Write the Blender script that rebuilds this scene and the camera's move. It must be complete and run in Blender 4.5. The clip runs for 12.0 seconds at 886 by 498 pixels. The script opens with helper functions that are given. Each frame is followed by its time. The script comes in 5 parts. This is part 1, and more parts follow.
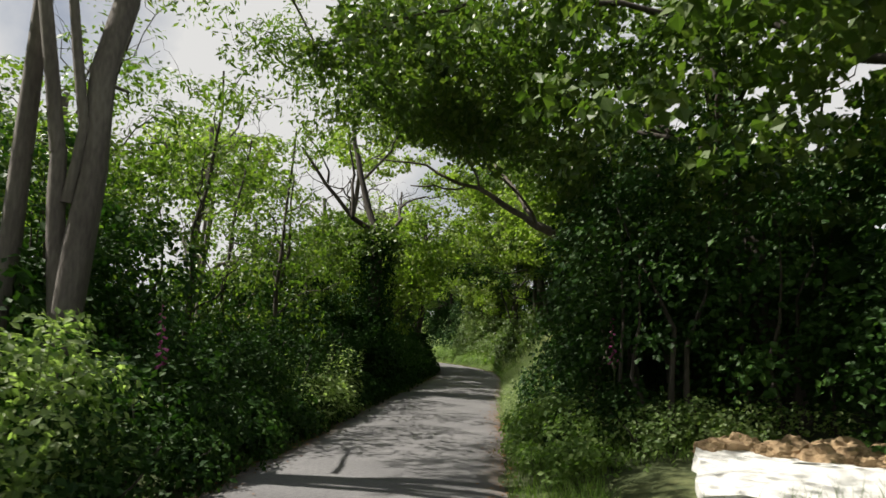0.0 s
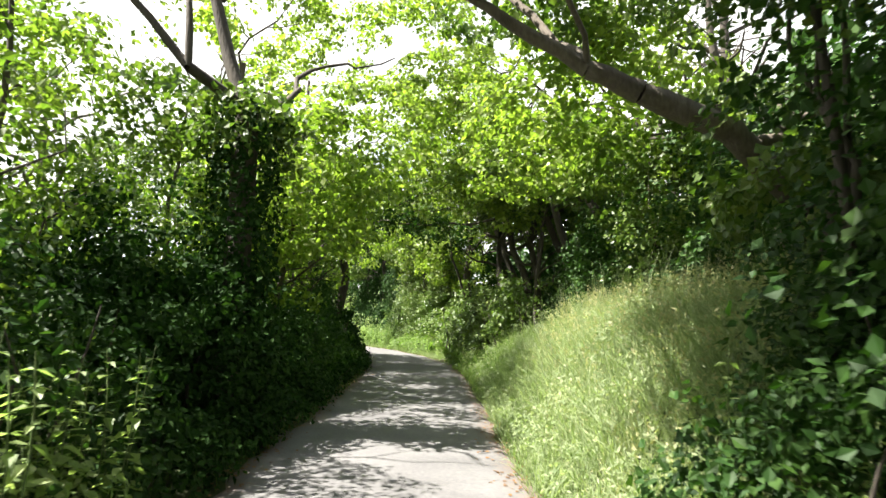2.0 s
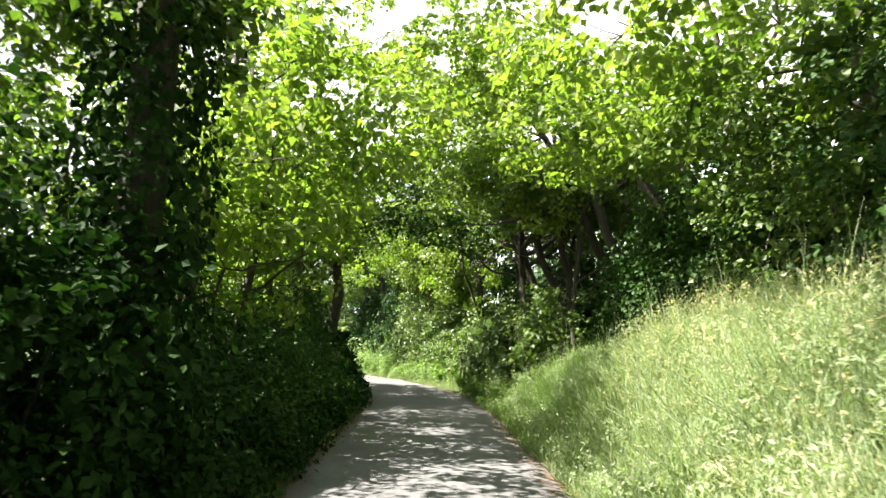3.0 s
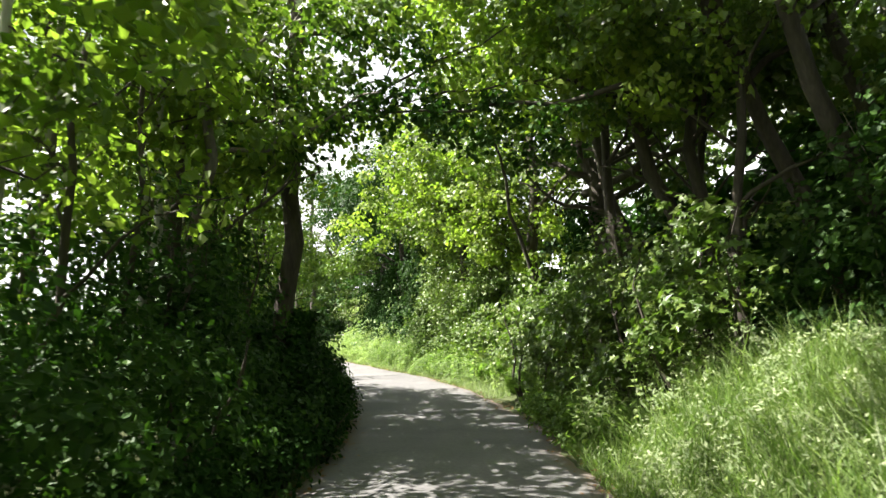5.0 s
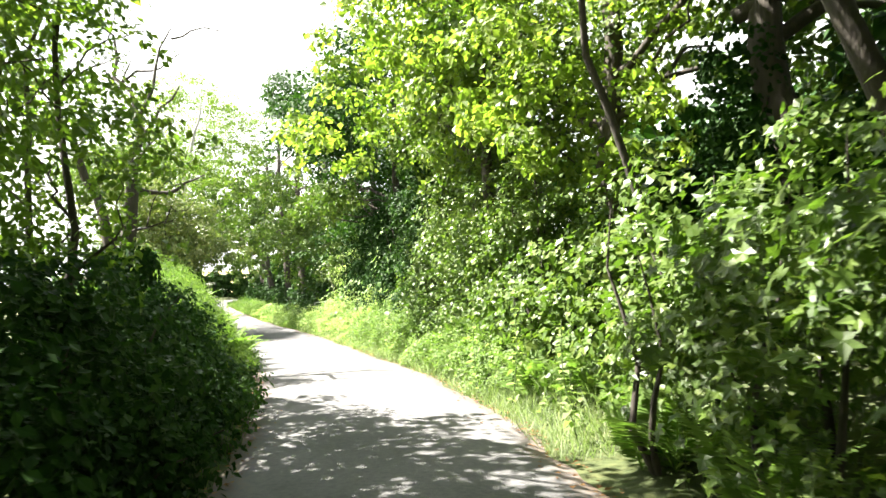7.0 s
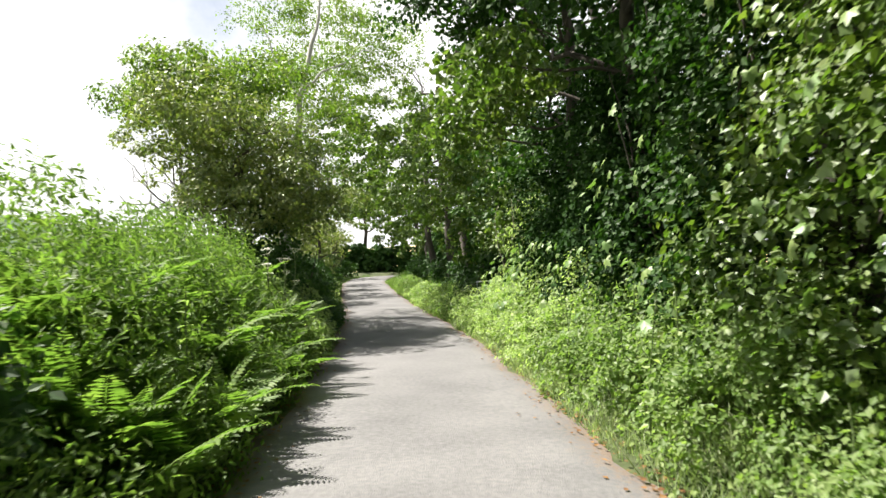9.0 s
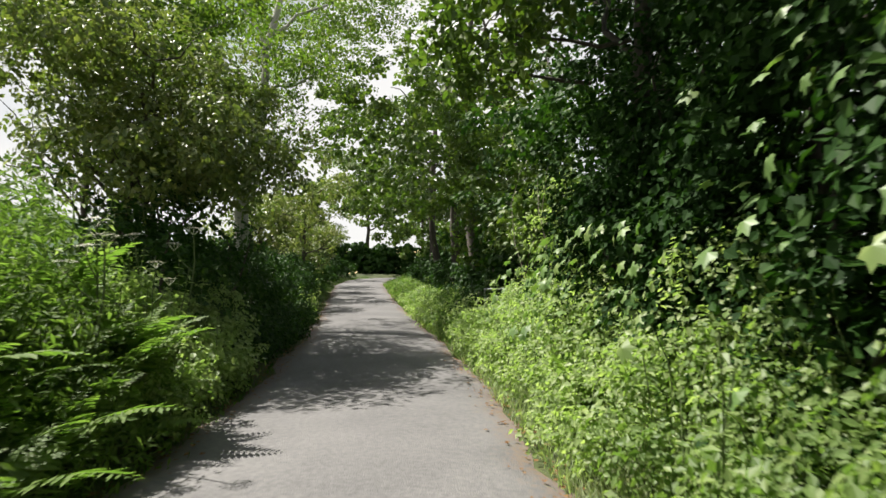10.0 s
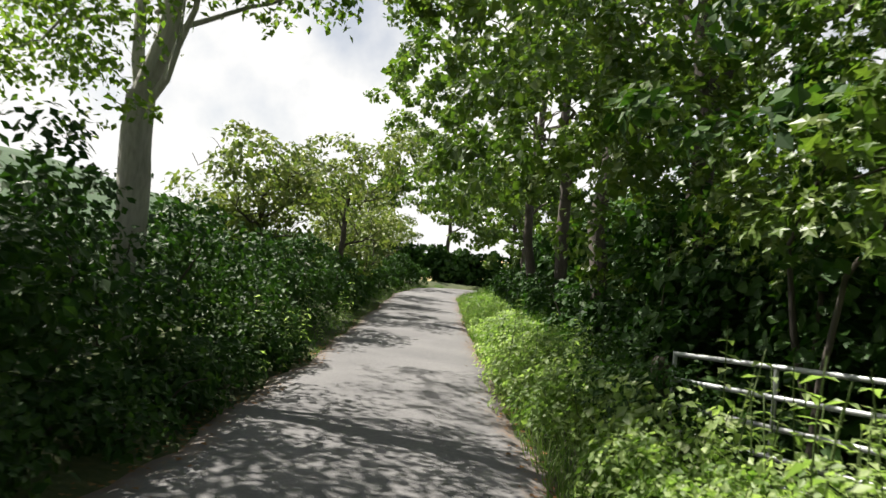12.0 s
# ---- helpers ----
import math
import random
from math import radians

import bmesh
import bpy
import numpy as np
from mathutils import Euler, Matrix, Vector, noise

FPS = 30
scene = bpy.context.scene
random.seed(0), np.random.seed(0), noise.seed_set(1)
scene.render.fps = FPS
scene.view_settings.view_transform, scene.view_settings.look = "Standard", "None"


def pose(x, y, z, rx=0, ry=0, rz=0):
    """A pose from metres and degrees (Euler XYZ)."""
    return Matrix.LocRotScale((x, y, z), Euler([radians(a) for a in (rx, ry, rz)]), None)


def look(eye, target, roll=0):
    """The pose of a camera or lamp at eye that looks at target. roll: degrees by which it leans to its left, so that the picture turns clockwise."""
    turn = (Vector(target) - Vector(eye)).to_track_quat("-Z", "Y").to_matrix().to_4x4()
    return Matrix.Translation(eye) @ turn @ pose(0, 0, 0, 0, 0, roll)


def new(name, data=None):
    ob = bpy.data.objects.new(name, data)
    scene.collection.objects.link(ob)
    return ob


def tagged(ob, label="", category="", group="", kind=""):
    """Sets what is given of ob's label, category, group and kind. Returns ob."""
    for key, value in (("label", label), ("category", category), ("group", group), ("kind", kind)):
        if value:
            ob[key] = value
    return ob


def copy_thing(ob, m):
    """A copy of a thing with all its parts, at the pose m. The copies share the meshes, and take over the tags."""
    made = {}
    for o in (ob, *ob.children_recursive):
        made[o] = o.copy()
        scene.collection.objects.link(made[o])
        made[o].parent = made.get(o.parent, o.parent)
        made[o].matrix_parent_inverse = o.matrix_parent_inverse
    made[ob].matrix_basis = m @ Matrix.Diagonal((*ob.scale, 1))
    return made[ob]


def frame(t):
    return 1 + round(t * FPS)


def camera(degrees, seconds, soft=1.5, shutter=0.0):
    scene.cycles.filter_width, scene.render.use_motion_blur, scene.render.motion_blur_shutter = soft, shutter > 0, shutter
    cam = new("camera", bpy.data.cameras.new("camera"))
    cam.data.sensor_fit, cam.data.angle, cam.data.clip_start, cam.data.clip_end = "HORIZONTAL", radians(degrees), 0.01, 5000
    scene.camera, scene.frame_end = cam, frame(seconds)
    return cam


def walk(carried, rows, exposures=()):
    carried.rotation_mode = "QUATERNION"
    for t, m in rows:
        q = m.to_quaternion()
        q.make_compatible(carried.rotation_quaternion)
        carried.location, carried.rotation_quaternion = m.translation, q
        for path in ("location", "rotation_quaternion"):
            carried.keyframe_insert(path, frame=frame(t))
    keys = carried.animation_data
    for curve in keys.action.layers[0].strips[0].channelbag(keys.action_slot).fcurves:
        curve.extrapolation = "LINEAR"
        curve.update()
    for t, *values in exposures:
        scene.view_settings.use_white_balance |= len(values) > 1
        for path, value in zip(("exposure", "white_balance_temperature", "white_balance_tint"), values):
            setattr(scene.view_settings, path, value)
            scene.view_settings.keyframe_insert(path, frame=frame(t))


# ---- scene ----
cam = camera(68.0, 12.0, shutter=0.15)

# ---- the walk ----
PATH = [
    (0.0, look((0.206, -0.15, 1.412), (0.183, 1.831, 1.687), 2.1)),
    (0.5, look((-0.035, 2.042, 1.374), (-0.008, 4.028, 1.613), 0.1)),
    (1.0, look((-0.122, 4.22, 1.394), (-0.041, 6.21, 1.579), -1.0)),
    (1.5, look((-0.003, 6.394, 1.439), (0.097, 8.385, 1.6), -1.0)),
    (2.0, look((0.019, 8.512, 1.472), (0.216, 10.491, 1.684), 1.3)),
    (2.5, look((0.169, 10.368, 1.331), (0.311, 12.341, 1.619), 2.0)),
    (3.0, look((-0.08, 12.269, 1.338), (0.126, 14.237, 1.63), 0.8)),
    (5.0, look((0.721, 19.996, 1.437), (0.82, 21.981, 1.666), -1.2)),
    (5.5, look((0.839, 21.975, 1.421), (0.942, 23.958, 1.657), -1.6)),
    (6.0, look((0.984, 23.943, 1.412), (1.098, 25.928, 1.634), -1.5)),
    (6.5, look((1.192, 25.86, 1.385), (1.291, 27.851, 1.557), -1.6)),
    (8.3, look((0.825, 33.076, 1.371), (0.53, 35.053, 1.429), -0.3)),
    (8.5, look((0.599, 34.128, 1.352), (0.228, 36.092, 1.421), 0.2)),
    (9.0, look((0.035, 36.713, 1.346), (-0.447, 38.653, 1.409), -1.4)),
    (9.5, look((-0.304, 38.845, 1.285), (-0.8, 40.782, 1.326), -1.5)),
    (10.0, look((-0.746, 40.905, 1.302), (-1.259, 42.837, 1.378), 0.6)),
    (10.5, look((-1.315, 43.137, 1.314), (-1.887, 45.05, 1.434), 1.9)),
    (11.0, look((-1.969, 45.265, 1.299), (-2.62, 47.151, 1.432), 2.2)),
    (11.5, look((-2.635, 47.302, 1.301), (-3.378, 49.154, 1.429), 2.6)),
    (12.0, look((-3.28, 49.109, 1.363), (-4.047, 50.954, 1.459), 6.4)),
]
walk(cam, PATH, exposures=[(0.0, 0.75), (0.5, 1.12), (1.0, 2.05), (1.5, 2.2), (2.5, 2.3), (3.2, 2.4), (5.0, 2.2), (5.5, 2.25), (6.0, 2.2), (6.6, 2.78), (8.4, 2.3), (9.2, 1.45), (10.0, 1.1), (11.0, 1.3), (12.0, 1.22)])

# ---- world and sun ----
SUN_TURN, SUN_HEIGHT = 85.0, 54.0     # degrees to the left of +y, degrees above the horizon
world = bpy.data.worlds.new("sky")
scene.world = world
world.use_nodes = True
wn = world.node_tree.nodes
wl = world.node_tree.links
bg = wn["Background"]
sky = wn.new("ShaderNodeTexSky")
sky.sky_type = "NISHITA"
sky.sun_disc = False
sky.sun_elevation = radians(SUN_HEIGHT)
sky.sun_rotation = radians(-SUN_TURN)
sky.dust_density = 2.0
# broken white cloud over the blue
wtc = wn.new("ShaderNodeTexCoord")
cloud = wn.new("ShaderNodeTexNoise")
cloud.inputs["Scale"].default_value, cloud.inputs["Detail"].default_value, cloud.inputs["Roughness"].default_value = 2.2, 7.0, 0.55
wl.new(wtc.outputs["Generated"], cloud.inputs["Vector"])
cover = wn.new("ShaderNodeMapRange")
cover.inputs["From Min"].default_value, cover.inputs["From Max"].default_value = 0.4, 0.62
# the cloud closes up towards the horizon and opens overhead
height = wn.new("ShaderNodeSeparateXYZ")
wl.new(wtc.outputs["Generated"], height.inputs[0])
closing = wn.new("ShaderNodeMapRange")
closing.inputs["From Min"].default_value, closing.inputs["From Max"].default_value = 0.05, 0.85
closing.inputs["To Min"].default_value, closing.inputs["To Max"].default_value = 0.2, -0.08
wl.new(height.outputs["Z"], closing.inputs["Value"])
gather = wn.new("ShaderNodeMath")
gather.operation = "ADD"
wl.new(cloud.outputs[0], gather.inputs[0])
wl.new(closing.outputs[0], gather.inputs[1])
wl.new(gather.outputs[0], cover.inputs["Value"])
whiten = wn.new("ShaderNodeMix")
whiten.data_type = "RGBA"
whiten.inputs["B"].default_value = (10.5, 10.4, 10.2, 1)
wl.new(cover.outputs[0], whiten.inputs["Factor"])
wl.new(sky.outputs[0], whiten.inputs["A"])
wl.new(whiten.outputs["Result"], bg.inputs[0])
bg.inputs[1].default_value = 0.043
sun_way = Vector((-math.sin(radians(SUN_TURN)) * math.cos(radians(SUN_HEIGHT)),
                  math.cos(radians(SUN_TURN)) * math.cos(radians(SUN_HEIGHT)), math.sin(radians(SUN_HEIGHT))))
sun_data = bpy.data.lights.new("sun", "SUN")
sun_data.energy, sun_data.angle, sun_data.color = 5.0, radians(0.5), (1.0, 0.95, 0.86)
sun_lamp = new("sun", sun_data)
sun_lamp.matrix_world = look(sun_way * 80, (0, 0, 0))

# ---- materials ----


def material(name):
    m = bpy.data.materials.new(name)
    m.use_nodes = True
    return m, m.node_tree.nodes, m.node_tree.links, m.node_tree.nodes["Principled BSDF"]


def ramp(nodes, stops):
    r = nodes.new("ShaderNodeValToRGB")
    e = r.color_ramp.elements
    while len(e) < len(stops):
        e.new(0.5)
    for k, (p, c) in enumerate(stops):
        e[k].position, e[k].color = p, (*c, 1)
    return r


def noise_node(nodes, links, scale, detail=4.0, coords="Object"):
    tc = nodes.new("ShaderNodeTexCoord")
    n = nodes.new("ShaderNodeTexNoise")
    n.inputs["Scale"].default_value, n.inputs["Detail"].default_value = scale, detail
    links.new(tc.outputs[coords], n.inputs["Vector"])
    return n


def leaf_material(name, dark, mid, light, through_light=0.4, rough=0.42, shine=0.45, single=False):
    """Leaf blades: colour by leaf, drift from clump to clump, light that shines through, waxy upper side."""
    m, nd, ln, bsdf = material(name)
    if single:
        rnd = nd.new("ShaderNodeObjectInfo").outputs["Random"]
    else:
        rnd = nd.new("ShaderNodeNewGeometry").outputs["Random Per Island"]
    n = noise_node(nd, ln, 0.9, 3.0)
    mix = nd.new("ShaderNodeMath")
    mix.operation = "MULTIPLY_ADD"
    mix.inputs[1].default_value, mix.inputs[2].default_value = 0.42, -0.06
    ln.new(rnd, mix.inputs[0])
    add = nd.new("ShaderNodeMath")
    add.operation = "MULTIPLY_ADD"
    add.inputs[1].default_value = 0.75
    ln.new(n.outputs[0], add.inputs[0])
    ln.new(mix.outputs[0], add.inputs[2])
    r = ramp(nd, [(0.1, dark), (0.5, mid), (0.95, light)])
    ln.new(add.outputs[0], r.inputs[0])
    ln.new(r.outputs[0], bsdf.inputs["Base Color"])
    bsdf.inputs["Roughness"].default_value = rough
    bsdf.inputs["Specular IOR Level"].default_value = shine
    tr = nd.new("ShaderNodeBsdfTranslucent")
    warm = nd.new("ShaderNodeMix")
    warm.data_type, warm.blend_type = "RGBA", "MULTIPLY"
    warm.inputs["Factor"].default_value = 1.0
    warm.inputs["B"].default_value = (1.6, 1.9, 0.85, 1)
    ln.new(r.outputs[0], warm.inputs["A"])
    ln.new(warm.outputs["Result"], tr.inputs["Color"])
    ms = nd.new("ShaderNodeMixShader")
    ms.inputs[0].default_value = through_light
    ln.new(bsdf.outputs[0], ms.inputs[1])
    ln.new(tr.outputs[0], ms.inputs[2])
    ln.new(ms.outputs[0], nd["Material Output"].inputs["Surface"])
    return m


def rough_material(name, stops, scale, rough=0.9, bump=0.4, bump_scale=40.0, stretch=(1, 1, 1)):
    m, nd, ln, bsdf = material(name)
    tc = nd.new("ShaderNodeTexCoord")
    mp = nd.new("ShaderNodeMapping")
    mp.inputs["Scale"].default_value = stretch
    ln.new(tc.outputs["Object"], mp.inputs["Vector"])
    a = nd.new("ShaderNodeTexNoise")
    a.inputs["Scale"].default_value, a.inputs["Detail"].default_value = scale, 6.0
    ln.new(mp.outputs[0], a.inputs["Vector"])
    b = nd.new("ShaderNodeTexNoise")
    b.inputs["Scale"].default_value, b.inputs["Detail"].default_value = bump_scale, 5.0
    ln.new(mp.outputs[0], b.inputs["Vector"])
    mx = nd.new("ShaderNodeMath")
    mx.operation = "MULTIPLY_ADD"
    mx.inputs[1].default_value = 0.45
    ln.new(b.outputs[0], mx.inputs[0])
    half = nd.new("ShaderNodeMath")
    half.operation = "MULTIPLY"
    half.inputs[1].default_value = 0.55
    ln.new(a.outputs[0], half.inputs[0])
    ln.new(half.outputs[0], mx.inputs[2])
    r = ramp(nd, stops)
    ln.new(mx.outputs[0], r.inputs[0])
    ln.new(r.outputs[0], bsdf.inputs["Base Color"])
    bsdf.inputs["Roughness"].default_value = rough
    bp = nd.new("ShaderNodeBump")
    bp.inputs["Strength"].default_value, bp.inputs["Distance"].default_value = bump, 0.02
    ln.new(b.outputs[0], bp.inputs["Height"])
    ln.new(bp.outputs[0], bsdf.inputs["Normal"])
    return m


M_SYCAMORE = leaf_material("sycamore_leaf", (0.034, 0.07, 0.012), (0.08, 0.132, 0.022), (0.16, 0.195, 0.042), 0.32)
# maple leaf doubles as the sunlit version of sycamore leaf
M_MAPLE_AND_SUNLIT = leaf_material("maple_and_sunlit_leaf", (0.058, 0.105, 0.018), (0.145, 0.2, 0.034), (0.26, 0.3, 0.07), 0.52)
M_ASH = leaf_material("ash_leaf", (0.036, 0.075, 0.013), (0.088, 0.14, 0.021), (0.175, 0.21, 0.043), 0.48)
# hawthorn, ivy and bramble colours are darkened to make foliage look shaded
M_HAWTHORN_AND_SHADE = leaf_material("hawthorn_and_shaded_leaf", (0.012, 0.036, 0.008), (0.028, 0.072, 0.011), (0.065, 0.125, 0.02), 0.22, 0.55, 0.22)
M_SEEDING = leaf_material("seeding_tree_leaf", (0.05, 0.085, 0.022), (0.13, 0.165, 0.048), (0.27, 0.265, 0.095), 0.3)
M_IVY_AND_SHADE = leaf_material("ivy_and_shaded_leaf", (0.007, 0.023, 0.005), (0.016, 0.043, 0.008), (0.036, 0.076, 0.014), 0.16, 0.65, 0.08)
M_BRAMBLE_AND_SHADE = leaf_material("bramble_and_shaded_leaf", (0.009, 0.03, 0.006), (0.023, 0.06, 0.01), (0.06, 0.11, 0.019), 0.24, 0.55, 0.2)
# nettle leaf is lightened to look sunlit; verge herb leaf is its duller twin
M_NETTLE_AND_SUNLIT = leaf_material("nettle_and_sunlit_leaf", (0.095, 0.15, 0.045), (0.225, 0.295, 0.11), (0.45, 0.49, 0.26), 0.45, 0.5, 0.4)
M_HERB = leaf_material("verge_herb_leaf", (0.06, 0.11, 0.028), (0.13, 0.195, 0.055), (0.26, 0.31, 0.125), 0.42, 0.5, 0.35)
M_FERN = leaf_material("bracken_leaf", (0.05, 0.1, 0.022), (0.112, 0.178, 0.041), (0.2, 0.26, 0.078), 0.45, 0.55, 0.3)
M_GRASS = leaf_material("tall_grass_blade", (0.085, 0.135, 0.05), (0.205, 0.255, 0.13), (0.44, 0.46, 0.3), 0.36, 0.6, 0.3)
M_SEED = leaf_material("grass_seed_head", (0.2, 0.19, 0.1), (0.34, 0.32, 0.18), (0.5, 0.46, 0.28), 0.3, 0.8, 0.1)
M_GREEN_GRASS = leaf_material("verge_grass_blade", (0.03, 0.08, 0.012), (0.07, 0.14, 0.022), (0.14, 0.2, 0.045), 0.42, 0.6, 0.3)
M_BIG_LEAF = leaf_material("broad_ivy_leaf", (0.06, 0.12, 0.03), (0.13, 0.21, 0.06), (0.23, 0.27, 0.085), 0.28, 0.45, 0.4, True)
M_BARK = rough_material("grey_bark", [(0.25, (0.06, 0.05, 0.045)), (0.5, (0.15, 0.13, 0.115)), (0.75, (0.26, 0.24, 0.2))], 3.0, 0.9, 0.7, 30.0, (1, 1, 0.25))
M_ASH_BARK = rough_material("pale_ash_bark", [(0.25, (0.18, 0.175, 0.15)), (0.5, (0.34, 0.33, 0.29)), (0.75, (0.47, 0.46, 0.4))], 3.0, 0.9, 0.7, 30.0, (1, 1, 0.25))
M_DARK_BARK = rough_material("dark_bark", [(0.25, (0.025, 0.02, 0.016)), (0.5, (0.06, 0.05, 0.04)), (0.8, (0.12, 0.1, 0.075))], 3.0, 0.9, 0.8, 28.0, (1, 1, 0.25))
M_LIMB_BARK = rough_material("brown_grey_bark", [(0.25, (0.045, 0.037, 0.03)), (0.5, (0.11, 0.09, 0.07)), (0.8, (0.19, 0.165, 0.13))], 3.0, 0.9, 0.8, 28.0, (1, 1, 0.25))
M_PALE_WOOD = rough_material("dead_pale_wood", [(0.25, (0.15, 0.13, 0.1)), (0.5, (0.28, 0.24, 0.19)), (0.8, (0.42, 0.37, 0.3))], 3.0, 0.85, 0.5, 26.0, (1, 1, 0.2))
M_SOIL = rough_material("soil_and_litter", [(0.3, (0.025, 0.034, 0.012)), (0.5, (0.05, 0.065, 0.02)), (0.75, (0.11, 0.115, 0.04))], 0.7, 1.0, 0.8, 14.0)

# ---- the lane's line ----
LINE_Y = np.array([-60, -12, 0, 6, 11, 14, 17, 20.5, 26, 30, 33.7, 36, 38, 40, 42, 45.6, 48, 52, 57, 63, 75, 82, 88, 95, 140])
LINE_X = np.array([-3.5, -1.5, -1.0, -0.55, -0.2, 0.0, 0.3, 0.6, 1.05, 1.2, 0.75, 0.4, -0.15, -0.75, -1.5, -2.65, -3.45, -4.95, -7.0, -9.6, -14.6, -16.6, -16.4, -13.5, 10.0])
_ys = np.arange(-60, 140.01, 0.25)
_raw = np.interp(_ys, LINE_Y, LINE_X)
_line = np.convolve(np.pad(_raw, 6, mode="edge"), np.ones(13) / 13, mode="valid")
_slope = np.gradient(_line, _ys)
HALF = 1.38                                   # half the width of the carriageway


def centre(y):
    return np.interp(y, _ys, _line)


def cosine(y):
    return 1.0 / np.sqrt(1.0 + np.interp(y, _ys, _slope) ** 2)


def smooth(a, b, v):
    k = np.clip((np.asarray(v, float) - a) / (b - a), 0, 1)
    return k * k * (3 - 2 * k)


def lane_height(y):
    return 0.95 * smooth(54, 88, y) - 0.8 * smooth(90, 130, y)


def bank(y, d):
    """Height of the ground beside the lane; d is metres to the right of the lane's middle line."""
    y, d = np.asarray(y, float), np.asarray(d, float)
    right_top = 0.35 + 1.05 * smooth(9, 14, y) * (1 - 0.45 * smooth(19, 24, y)) * (1 - smooth(25, 30, y)) + 0.25 * smooth(30, 36, y) * (1 - smooth(48, 51, y)) - 0.5 * smooth(50, 52.5, y) * (1 - smooth(56, 59, y))
    left_top = 0.3 + 0.7 * smooth(37, 41, y) * (1 - smooth(47, 52, y))
    r = right_top * smooth(HALF + 0.1, HALF + 2.0, d)
    l = left_top * smooth(HALF + 0.05, HALF + 1.5, -d) * (1 - 0.7 * smooth(4.5, 8, -d))
    return r + l


def ground_z(y, d):
    return lane_height(y) + bank(y, d)


def spot(y, d, z=0.0):
    """World place of a point d metres to the right of the middle of the lane, z above the ground there."""
    return Vector((float(centre(y) + d / cosine(y)), float(y), float(ground_z(y, d)) + z))


# ---- mesh helpers ----


def mesh_object(name, verts, faces, mat, parent=None, label="", smooth_shade=False):
    me = bpy.data.meshes.new(name)
    verts = np.asarray(verts, np.float32)
    faces = np.asarray(faces, np.int32)
    k = faces.shape[1]
    me.vertices.add(len(verts))
    me.vertices.foreach_set("co", verts.ravel())
    me.loops.add(faces.size)
    me.loops.foreach_set("vertex_index", faces.ravel())
    me.polygons.add(len(faces))
    me.polygons.foreach_set("loop_start", np.arange(0, faces.size, k, dtype=np.int32))
    me.polygons.foreach_set("use_smooth", np.full(len(faces), smooth_shade))
    me.update(calc_edges=True)
    me.materials.append(mat)
    ob = new(name, me)
    if parent is not None:
        ob.parent = parent
    if label:
        ob["label"] = label
    return ob


def thing(name, at, label, category, group="", kind=""):
    ob = new(name)
    ob.location = at
    ob.empty_display_size = 0.2
    return tagged(ob, label, category, group, kind)


LEAF = (np.array([(0, 0, 0), (-0.32, 0.45, 0.08), (0, 1, 0), (0.32, 0.45, 0.08)]), np.array([(0, 2, 1), (0, 3, 2)]))
NARROW = (np.array([(0, 0, 0), (-0.17, 0.4, 0.05), (0, 1, -0.05), (0.17, 0.4, 0.05)]), np.array([(0, 2, 1), (0, 3, 2)]))
BROAD = (np.array([(0, 0, 0), (-0.5, 0.12, 0.06), (-0.42, 0.55, 0.1), (0, 1, -0.04), (0.42, 0.55, 0.1), (0.5, 0.12, 0.06)]),
         np.array([(0, 2, 1), (0, 3, 2), (0, 4, 3), (0, 5, 4)]))
BLADE = (np.array([(-0.02, 0, 0), (0.02, 0, 0), (-0.013, 0.6, 0.06), (0.013, 0.6, 0.06), (0, 1, 0.22)]), np.array([(0, 1, 3), (0, 3, 2), (2, 3, 4)]))
_rng = np.random.default_rng(7)


def unit(v):
    return v / np.maximum(np.linalg.norm(v, axis=1, keepdims=True), 1e-6)


def leaves(name, places, sizes, shape, mat, parent=None, lift=0.6, outward=None, hang=0.0, label=""):
    """One mesh of many leaves: each a folded blade at its place, its face tending upwards (lift) or outwards."""
    n = len(places)
    base = parent.location if parent is not None else Vector((0, 0, 0))
    p = np.asarray(places, float) - np.array(base)
    nrm = unit(_rng.normal(size=(n, 3))) + np.array((0, 0, lift))
    if outward is not None:
        nrm = nrm + outward
    nrm = unit(nrm)
    tip = _rng.normal(size=(n, 3)) + np.array((0, 0, -hang))
    tip = unit(tip - nrm * np.sum(tip * nrm, axis=1, keepdims=True))
    side = np.cross(tip, nrm)
    tv, tf = shape
    s = np.asarray(sizes, float).reshape(n, 1, 1) if np.ndim(sizes) else np.full((n, 1, 1), float(sizes))
    v = p[:, None, :] + s * (tv[None, :, 0:1] * side[:, None, :] + tv[None, :, 1:2] * tip[:, None, :] + tv[None, :, 2:3] * nrm[:, None, :])
    f = (np.arange(n)[:, None, None] * len(tv) + tf[None]).reshape(-1, 3)
    return mesh_object(name, v.reshape(-1, 3), f, mat, parent, label)


IVY = (np.array([(0, 0, 0), (-0.36, 0.0, 0.08), (-0.5, 0.4, 0.1), (-0.24, 0.58, 0.05), (0, 1, -0.06), (0.24, 0.58, 0.05), (0.5, 0.4, 0.1), (0.36, 0.0, 0.08)]),
       np.array([(0, 2, 1), (0, 3, 2), (0, 4, 3), (0, 5, 4), (0, 6, 5), (0, 7, 6)]))
